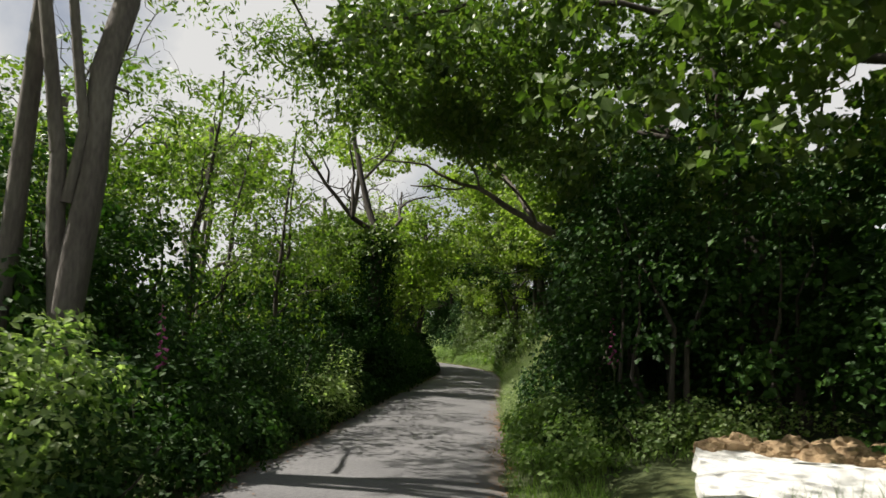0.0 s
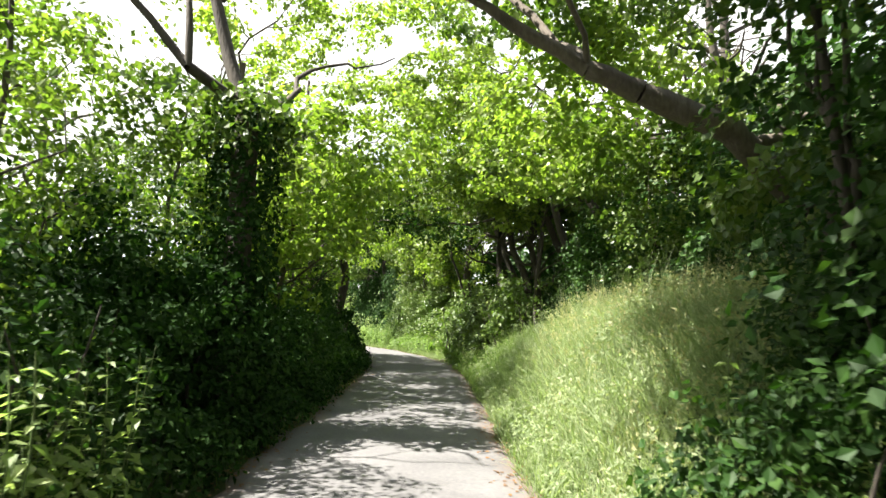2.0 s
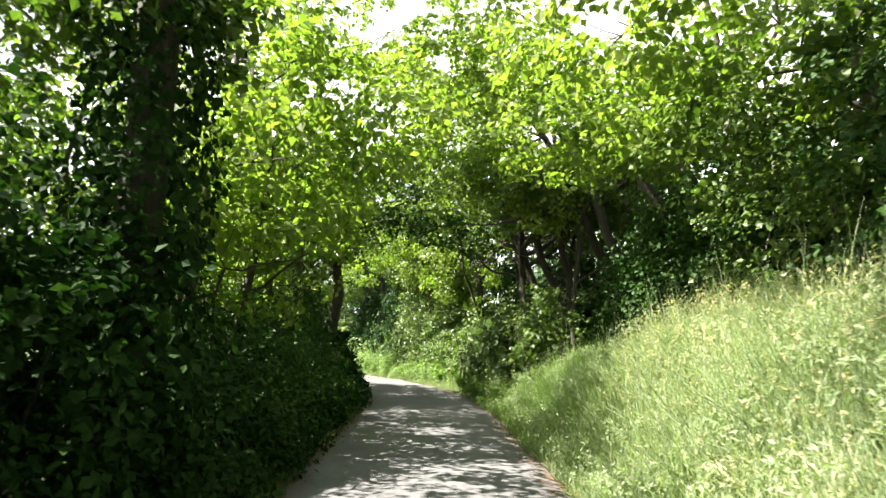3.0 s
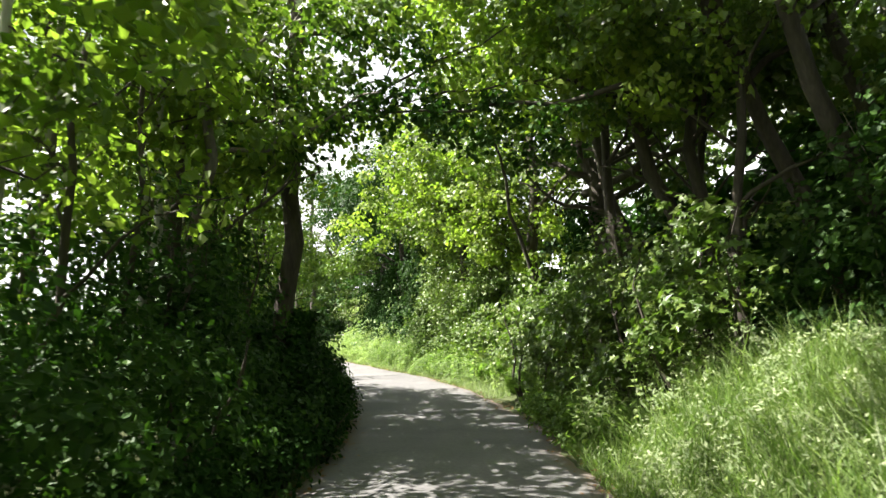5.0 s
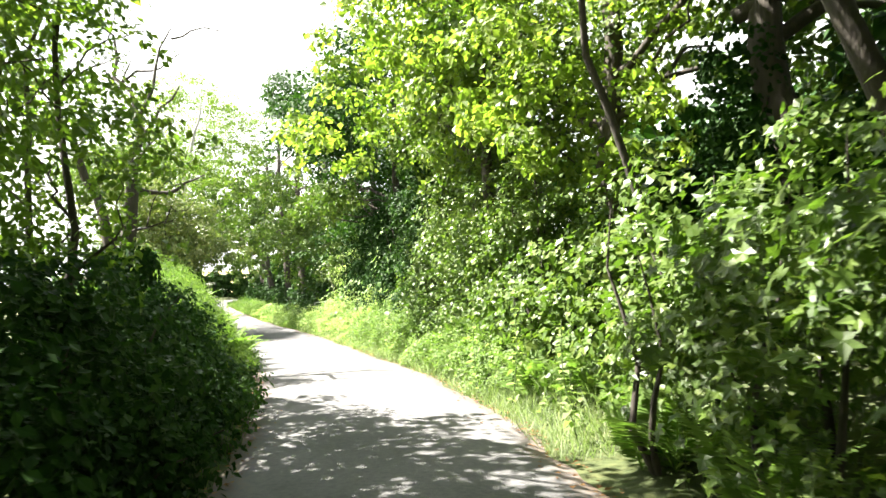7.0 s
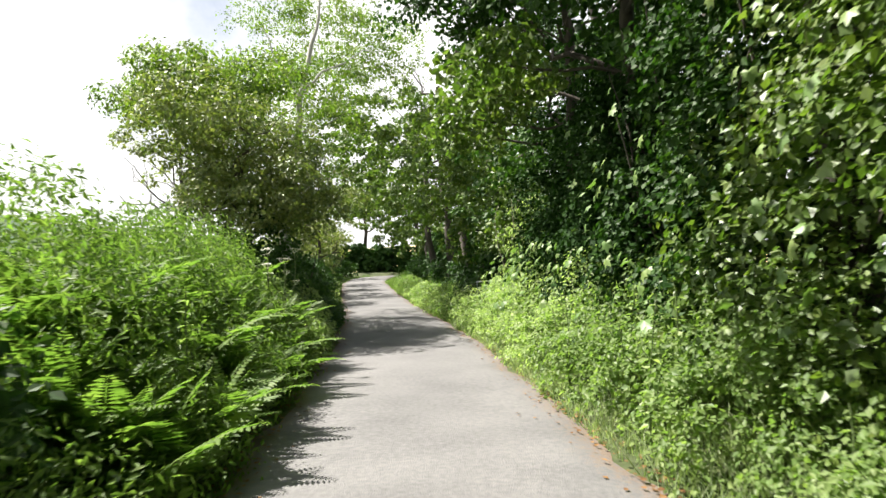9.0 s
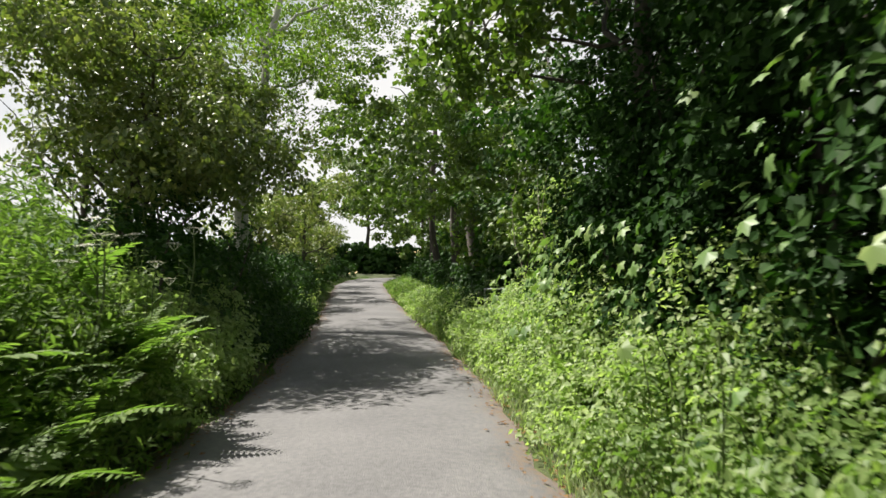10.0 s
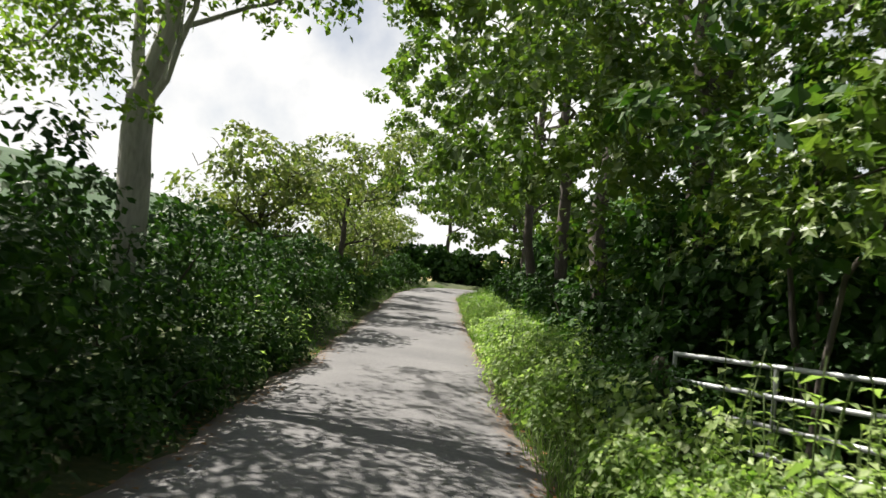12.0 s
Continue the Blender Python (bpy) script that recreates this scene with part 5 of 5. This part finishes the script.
def frond_mesh(length, droop, seed):
    """One bracken frond: an arched rib with paired, tapering leaflets."""
    r = np.random.default_rng(seed)
    n = 22
    v, f = [], []

    def rib(k):
        return np.array((0, length * k * (1 - 0.12 * k), length * (0.55 * k - droop * k * k)))

    for i in range(n):
        k = 0.14 + 0.86 * i / n
        p = rib(k)
        size = length * 0.3 * (1 - k) ** 0.7 * (0.6 + 0.4 * min(1, (k - 0.1) * 5)) + 0.012
        for s in (-1, 1):
            tip = p + size * np.array((s * 0.93, 0.36, -0.16 + r.uniform(-0.12, 0.1)))
            mid = (p + tip) / 2
            wid = size * 0.14
            o = len(v)
            v += [p, mid + np.array((0, wid, 0.02 * size)), tip, mid - np.array((0, wid, -0.02 * size))]
            f += [(o, o + 2, o + 1), (o, o + 3, o + 2)] if s > 0 else [(o, o + 1, o + 2), (o, o + 2, o + 3)]
    for i in range(6):
        a, e = rib(i / 6), rib((i + 1) / 6)
        o = len(v)
        t = 0.007 * (1 - i / 7)
        v += [a + (-t, 0, 0), a + (t, 0, 0), e + (t, 0, 0), e + (-t, 0, 0)]
        f += [(o, o + 1, o + 2), (o, o + 2, o + 3)]
    return v, f


def fern_plant(fronds, length, seed):
    r = np.random.default_rng(seed)
    ob = thing("bracken_fern", (0, 0, -50), "bright green bracken fern with arching fronds", "fern", "bracken bank")
    shapes = []
    for k in range(fronds):
        if k < 3:
            v, f = frond_mesh(length * (0.8 + 0.2 * k), 0.25 + 0.12 * k, seed + k)
            part = mesh_object("frond", v, f, M_FERN, ob)
            shapes.append(part.data)
        else:
            part = new("frond", shapes[k % 3])
            part.parent = ob
        part.matrix_basis = pose(0, 0, 0, r.uniform(8, 52), 0, k * 360 / fronds + r.uniform(-25, 25))
    return ob


def nettle_plant(height, nodes, leaf, seed, name, label, mat=None):
    r = np.random.default_rng(seed)
    ob = thing(name, (0, 0, -50), label, "wild plant", "verge herbs")
    line = np.array([(0.05 * height * math.sin(3 * k), 0.05 * height * math.sin(2.2 * k + seed), height * k) for k in np.linspace(0, 1, 6)])
    v, f = tube(line, np.linspace(0.006, 0.003, 6), 4)
    mesh_object("stem", v, f, M_STALK, ob)
    lv, lf = [], []
    for i in range(nodes):
        k = 0.12 + 0.88 * i / nodes
        p = np.array((0.05 * height * math.sin(3 * k), 0.05 * height * math.sin(2.2 * k + seed), height * k))
        for s in range(2):
            size = leaf * (1.15 - 0.7 * k) * r.uniform(0.6, 1.25)
            a = math.pi * s + (i % 2) * math.pi / 2 + r.uniform(-0.7, 0.7)
            out = np.array((math.cos(a), math.sin(a), 0.0))
            side = np.array((-out[1], out[0], 0.0))
            drop = r.uniform(-0.85, 0.2)
            o = len(lv)
            lv += [p, p + size * (0.45 * out + 0.3 * side + (0, 0, drop * 0.2 + 0.1)), p + size * (out + (0, 0, drop)), p + size * (0.45 * out - 0.3 * side + (0, 0, drop * 0.2 + 0.1))]
            lf += [(o, o + 2, o + 1), (o, o + 3, o + 2)]
    mesh_object("foliage", lv, lf, mat or M_NETTLE_AND_SUNLIT, ob)
    return ob


def scatter(kinds, places, low=0.75, high=1.2, seed=3):
    """The first plants go to the first places themselves, the rest are copies."""
    r = np.random.default_rng(seed)
    for k, (y, d) in enumerate(places):
        src = kinds[k % len(kinds)]
        s = r.uniform(low, high)
        m = Matrix.Translation(spot(y, d, -0.02)) @ pose(0, 0, 0, r.uniform(-8, 8), r.uniform(-8, 8), r.uniform(0, 360)) @ Matrix.Diagonal((s, s, s, 1))
        if k < len(kinds):
            src["put"] = 1
            first[src] = m
        else:
            copy_thing(src, m)
    for src in kinds:
        if src in first:
            src.matrix_basis = first[src]
            del src["put"]


first = {}
rr = np.random.default_rng(11)
ferns = [fern_plant(8, 0.95, 21), fern_plant(9, 0.8, 42), fern_plant(7, 1.05, 63)]
bank_spots = [(rr.uniform(39.6, 45.5), -1.62 - 2.6 * rr.uniform(0, 1)) for _ in range(190)]
fern_spots = bank_spots + [(rr.uniform(30, 36), rr.uniform(1.7, 2.4)) for _ in range(12)] + [(rr.uniform(36.5, 39.5), rr.uniform(1.8, 2.6)) for _ in range(30)] + [(rr.uniform(46, 49), rr.uniform(1.9, 2.5)) for _ in range(5)]
scatter(ferns, fern_spots, 0.6, 1.0)
for yy in np.arange(40.6, 45.4, 1.4):
    bush("bracken_bank", yy, -3.0, 2.0, 2.4, 1.25, 7000, 0.08, NARROW, M_FERN, "dense bracken and herbs under the arching fronds", "fern", "bracken bank", 2, M_STALK)
for yy in np.arange(38.6, 46, 1.3):
    bush("bracken_bank", yy, -1.85, 1.7, 0.9, 0.75, 2300, 0.07, NARROW, M_FERN, "dense bracken and herbs under the arching fronds", "fern", "bracken bank", 2, M_STALK)
NET = "upright leafy nettle on the lane verge"
nettles = [nettle_plant(0.75, 10, 0.105, 1, "nettle", NET), nettle_plant(0.95, 13, 0.115, 2, "nettle", NET), nettle_plant(0.6, 9, 0.1, 3, "nettle", NET)]
spots = []
for y0, y1, d0, d1, n in ((35, 50.5, 1.45, 2.5, 48), (41.5, 46, 1.6, 2.4, 40), (9, 11, -2.1, -1.5, 18), (8, 12, 1.7, 2.9, 26), (26.5, 36, 1.5, 2.2, 24), (40, 50, -1.75, -1.45, 8), (45.4, 48, -2.7, -1.5, 30), (54, 64, -2.0, -1.5, 20), (55, 60, 1.5, 2.3, 12)):
    spots += [(rr.uniform(y0, y1), rr.uniform(d0, d1)) for _ in range(n)]
first = {}
scatter(nettles, spots, 0.7, 1.4, 5)

first = {}
scatter([nettle_plant(0.95, 13, 0.115, 6, "nettle", NET), nettle_plant(0.8, 11, 0.11, 7, "nettle", NET)],
        [(rr.uniform(10.6, 13.2), rr.uniform(-1.85, -1.45)) for _ in range(34)] + [(rr.uniform(51.9, 53.7), rr.uniform(2.1, 3.0)) for _ in range(46)], 1.0, 1.45, 6)


def hogweed():
    ob = thing("hogweed", (0, 0, -50), "tall hogweed with flat cream flower heads", "wild plant", "hogweeds")
    line = np.array([(0, 0, 0), (0.03, 0, 0.5), (0.0, 0.03, 1.0), (0.03, 0.03, 1.3)])
    v, f = tube(line, (0.012, 0.01, 0.008, 0.006), 6)
    mesh_object("stem", v, f, M_STALK, ob)
    r = np.random.default_rng(8)
    for (x, y, z, size) in ((0.03, 0.03, 1.3, 0.1), (0.2, -0.1, 1.12, 0.075)):
        hv, hf = [], []
        for k in range(70):
            a, q = r.uniform(0, 6.28), size * math.sqrt(r.uniform(0, 1))
            c = np.array((x + q * math.cos(a), y + q * math.sin(a), z + 0.06 - 2.0 * q * q + r.uniform(-0.008, 0.008)))
            o = len(hv)
            s = 0.009
            hv += [c + (-s, 0, 0), c + (0, -s, 0.003), c + (s, 0, 0), c + (0, s, 0.003)]
            hf += [(o, o + 1, o + 2), (o, o + 2, o + 3)]
        for k in range(8):
            a = k * 0.785
            e = np.array((x + size * 0.8 * math.cos(a), y + size * 0.8 * math.sin(a), z + 0.045))
            o = len(hv)
            hv += [np.array((x - 0.002, y, z - 0.02)), np.array((x + 0.002, y, z - 0.02)), e + (0.002, 0, 0), e + (-0.002, 0, 0)]
            hf += [(o, o + 1, o + 2), (o, o + 2, o + 3)]
        mesh_object("flower_head", hv, hf, M_UMBEL, ob, "cream flower head")
    v, f = tube(np.array([(0.0, 0.02, 0.9), (0.12, -0.05, 1.0), (0.2, -0.1, 1.12)]), (0.006, 0.005, 0.004), 5)
    mesh_object("stalk", v, f, M_STALK, ob)
    return ob


first = {}
scatter([hogweed()], [(44.6, -1.75), (45.2, -2.0), (45.9, -1.9), (46.5, -2.2), (45.5, -2.5), (59.2, -2.1), (59.8, -2.2), (47.2, -2.0)], 0.85, 1.1, 9)


def foxglove():
    ob = thing("foxglove", (0, 0, -50), "foxglove spire with purple-pink bells", "wild plant", "foxgloves")
    v, f = tube(np.array([(0, 0, 0), (0.02, 0.0, 0.7), (0.0, 0.03, 1.3)]), (0.009, 0.007, 0.003), 5)
    stem = mesh_object("stem", v, f, M_STALK, ob)
    for k in range(16):
        z = 0.78 + 0.031 * k
        s = 0.05 * (1.1 - 0.045 * k)
        a = k * 2.4
        way = np.array((math.cos(a), math.sin(a), -0.55))
        line = np.array([(0.01, 0.01, z), tuple(np.array((0.01, 0.01, z)) + way * s * 0.5), tuple(np.array((0.01, 0.01, z)) + way * s)])
        v, f = tube(line, (0.003, s * 0.26, s * 0.34), 6)
        mesh_object("bell", v, f, M_BELL, stem)
    return ob


first = {}
scatter([foxglove()], [(49.8, 3.9), (8.2, 2.7), (6.5, -2.0)], 1.15, 1.3, 4)

# ---- broad leaves on the ivy wall ----


def lobed_leaf():
    ang = [90, 118, 140, 165, 200, 235, 270, 305, 340, 15, 40, 62]
    rad = [1.0, 0.55, 0.85, 0.5, 0.62, 0.42, 0.12, 0.42, 0.62, 0.5, 0.85, 0.55]
    v = [(0, 0, 0.05)] + [(q * math.cos(radians(a)) * 0.5, q * math.sin(radians(a)) * 0.5, -0.1 * q * q) for a, q in zip(ang, rad)]
    f = [(0, k + 1, (k + 1) % 12 + 1) for k in range(12)]
    return v, f


lv, lf = lobed_leaf()
leaf_data = None
walls = [o for o in scene.objects if o.name.startswith("ivy_wall")]
for k in range(320):
    y = (39.6 + 5.4 * rr.uniform(0, 1)) if k % 3 == 0 else (45.4 + 4.4 * rr.uniform(0, 1))
    # pale leaves stay low past y 45, standing for the wall's sunlit part
    z = (0.8 + 2.2 * rr.uniform(0, 1) ** 1.2) if k % 3 == 0 else (0.6 + 1.05 * rr.uniform(0, 1))
    d = 1.76 - 0.28 * math.sin(y * 2.3) * math.sin(z * 2.1) + rr.uniform(-0.14, 0.1) + 0.06 * z
    host = min(walls, key=lambda o: abs(o.location.y - y))
    if leaf_data is None:
        part = mesh_object("leaf", lv, lf, M_BIG_LEAF, host)
        leaf_data = part.data
    else:
        part = new("leaf", leaf_data)
        part.parent = host
    s = rr.uniform(0.12, 0.21)
    at = spot(y, d) - host.location
    at.z += z
    tilt = look((0, 0, 0), Vector((0.75, 0.25, -0.55)) + Vector(rr.normal(size=3)) * 0.32)
    part.matrix_basis = Matrix.Translation(at) @ tilt @ pose(0, 0, 0, 0, 0, 180 + rr.uniform(-60, 60)) @ Matrix.Diagonal((s, s, s, 1))

# nettle and fern colours on the nearer clumps stand for sunlit verge
for yy, dd, hh in ((53.0, 2.0, 0.7), (54.75, 2.3, 1.05), (57.4, 2.5, 0.8), (50.2, 2.4, 1.1)):
    bush("elder_seedling", yy, dd, 1.3, 0.8, hh, 2800, 0.06, LEAF, (M_FERN if yy > 52 else M_NETTLE_AND_SUNLIT) if yy < 54 else M_BRAMBLE_AND_SHADE, "low leafy bramble clump on the verge by the gate", "bush", "gateway brambles", 3)

bush("young_elm", 54.2, 2.05, 0.5, 0.5, 0.95, 420, 0.1, WIDE, M_NETTLE_AND_SUNLIT, "small pale-leaved elm shoot on the verge", "shrub", "", 3, M_STALK, per=20, tuft=(0.12, 0.26))

# ---- litter on the lane ----
n = 5200
y = rr.uniform(-4, 70, n)
side = np.where(rr.uniform(0, 1, n) < 0.5, -1, 1)
d = side * (HALF + 0.08 - np.abs(rr.normal(size=n)) * 0.17)
pts = np.stack([centre(y) + d / cosine(y), y, lane_height(y) + 0.012 + 0.028 * (1 - (d / HALF) ** 2).clip(0, 1)], -1)
tagged(leaves("leaf_litter", pts, rr.uniform(0.025, 0.06, n), WIDE, M_LITTER, None, 6.0), "reddish-brown fallen leaves drifted along the lane edges", "leaf litter", kind="stuff")

# ---- gate ----
M_STEEL = rough_material("galvanised_steel", [(0.3, (0.3, 0.31, 0.32)), (0.7, (0.52, 0.53, 0.54))], 6.0, 0.45, 0.15)
M_STEEL.node_tree.nodes["Principled BSDF"].inputs["Metallic"].default_value = 0.5
M_POST = rough_material("weathered_post", [(0.3, (0.04, 0.034, 0.026)), (0.7, (0.1, 0.085, 0.065))], 5.0, 0.9, 0.6, 30.0, (1, 1, 0.2))


def tube_part(name, a, e, r, mat, parent, sides=8):
    v, f = tube(np.array([a, (np.array(a) + np.array(e)) / 2, e]), (r, r, r), sides)
    return mesh_object(name, v, f, mat, parent, "", True)


def field_gate(near, far):
    near, far = Vector(near), Vector(far)
    gate = thing("field_gate", near, "galvanised tubular steel field gate across an overgrown gateway", "gate")
    way = far - near
    ln = way.length
    way = way.normalized()
    for h in (0.22, 0.4, 0.58, 0.78, 0.99, 1.2):
        tube_part("rail", (0, 0, h), way * ln + Vector((0, 0, h)), 0.021, M_STEEL, gate)
    for k in (0.0, 0.36, 0.68, 1.0):
        tube_part("upright", way * ln * k + Vector((0, 0, 0.15)), way * ln * k + Vector((0, 0, 1.22)), 0.019, M_STEEL, gate)
    tube_part("brace", Vector((0, 0, 0.22)) + way * 0.05, way * ln * 0.36 + Vector((0, 0, 1.2)), 0.016, M_STEEL, gate)
    for k, off in ((0, -0.16), (1, 0.16)):
        foot = near + way * (ln * k + off)
        post = thing("gate_post", foot, "weathered square wooden gate post", "post", "gate posts")
        v, f = tube(np.array([(0, 0, -0.3), (0, 0, 0.6), (0, 0, 1.12), (0, 0, 1.16)]), (0.09, 0.09, 0.085, 0.05), 4)
        mesh_object("shaft", v, f, M_POST, post)


field_gate((-1.35, 52.9, -0.08), (-3.52, 54.9, -0.22))

# ---- pale stone by the start ----
M_LIMESTONE = rough_material("pale_limestone", [(0.3, (0.5, 0.49, 0.46)), (0.7, (0.78, 0.77, 0.73))], 3.0, 0.9, 0.5, 20.0)


def stone_block(at, size):
    bm = bmesh.new()
    bmesh.ops.create_cube(bm, size=1.0)
    bmesh.ops.subdivide_edges(bm, edges=bm.edges[:], cuts=5, use_grid_fill=True)
    for v in bm.verts:
        q = v.co.copy()
        v.co = Vector((q.x * size[0], q.y * size[1], q.z * size[2])) * (1 - 0.1 * (q.length - 0.5))
        v.co += Vector([noise.noise(Vector((v.co.x * 2.1 + k * 9, v.co.y * 2.1, v.co.z * 2.1))) * 0.08 for k in range(3)])
    me = bpy.data.meshes.new("stone_block")
    bm.to_mesh(me)
    bm.free()
    me.materials.append(M_LIMESTONE)
    ob = new("stone_block", me)
    ob.location = at
    return tagged(ob, "large pale limestone block half sunk in the verge", "stone")


stone_block((3.2, 5.5, -0.02), (1.7, 1.35, 0.85)).rotation_euler = (0.14, 0.0, -0.35)
M_EARTH = rough_material("dry_earth", [(0.3, (0.2, 0.13, 0.07)), (0.7, (0.46, 0.33, 0.19))], 5.0, 1.0, 0.9, 18.0)


def earth_clod(at, size, seed):
    """A crumbling lump of dry earth with a knobbly outline."""
    bm = bmesh.new()
    bmesh.ops.create_icosphere(bm, subdivisions=4, radius=1.0)
    for v in bm.verts:
        q = v.co.copy()
        k = 1 + 0.38 * noise.noise(q * 1.6 + Vector((seed * 7.3, 0, 0))) + 0.2 * noise.noise(q * 4.5 + Vector((0, seed * 3.1, 0))) + 0.07 * noise.noise(q * 12.0)
        v.co = Vector((q.x * size * 1.15, q.y * size, q.z * size * 0.8)) * k
    me = bpy.data.meshes.new("clod")
    bm.to_mesh(me)
    bm.free()
    me.materials.append(M_EARTH)
    ob = new("clod", me)
    ob.location = at
    return tagged(ob, "brown clod of dry earth lying on the pale block", "earth", "earth clods")


# a row of clods along the back of the block's top
for k, (along, back, size) in enumerate(((-0.72, 0.02, 0.15), (-0.5, 0.1, 0.19), (-0.3, 0.0, 0.13), (-0.08, 0.08, 0.2), (0.16, -0.02, 0.17), (0.36, 0.1, 0.23), (0.55, -0.06, 0.16), (0.76, 0.02, 0.24), (-0.2, 0.25, 0.2), (0.55, 0.28, 0.22))):
    earth_clod((3.46 + 0.94 * along + 0.34 * back, 6.08 - 0.34 * along + 0.94 * back, 0.46 if back < 0.2 else 0.34), size, k)

# ---- distance ----
M_FIELD = rough_material("ripe_field", [(0.3, (0.3, 0.24, 0.1)), (0.7, (0.46, 0.37, 0.17))], 0.05, 1.0, 0.2, 2.0)
M_FAR_WOOD = rough_material("far_wood", [(0.3, (0.02, 0.05, 0.02)), (0.7, (0.05, 0.09, 0.035))], 0.05, 1.0, 0.5, 0.4)


def hill(name, cx, cy, rx, ry, height, mat, label):
    k = np.linspace(-1, 1, 41)
    x, y = np.meshgrid(k, k, indexing="ij")
    r = np.sqrt(x ** 2 + y ** 2)
    z = height * (1 - smooth(0, 1, r)) - 1.0 + height * 0.05 * np.sin(9 * x + 3) * np.sin(7 * y)
    i = (np.arange(40)[:, None] * 41 + np.arange(40)[None]).ravel()
    ob = mesh_object(name, np.stack([cx + rx * x, cy + ry * y, z], -1).reshape(-1, 3), np.stack([i, i + 41, i + 42, i + 1], -1), mat, smooth_shade=True)
    return tagged(ob, label, "hill", kind="structure")


hill("backdrop_field", -60, 260, 200, 150, 11, M_FIELD, "ripe straw-coloured field rising in the distance")
hill("backdrop_hill", -330, 260, 220, 200, 42, M_FAR_WOOD, "wooded hill on the skyline")
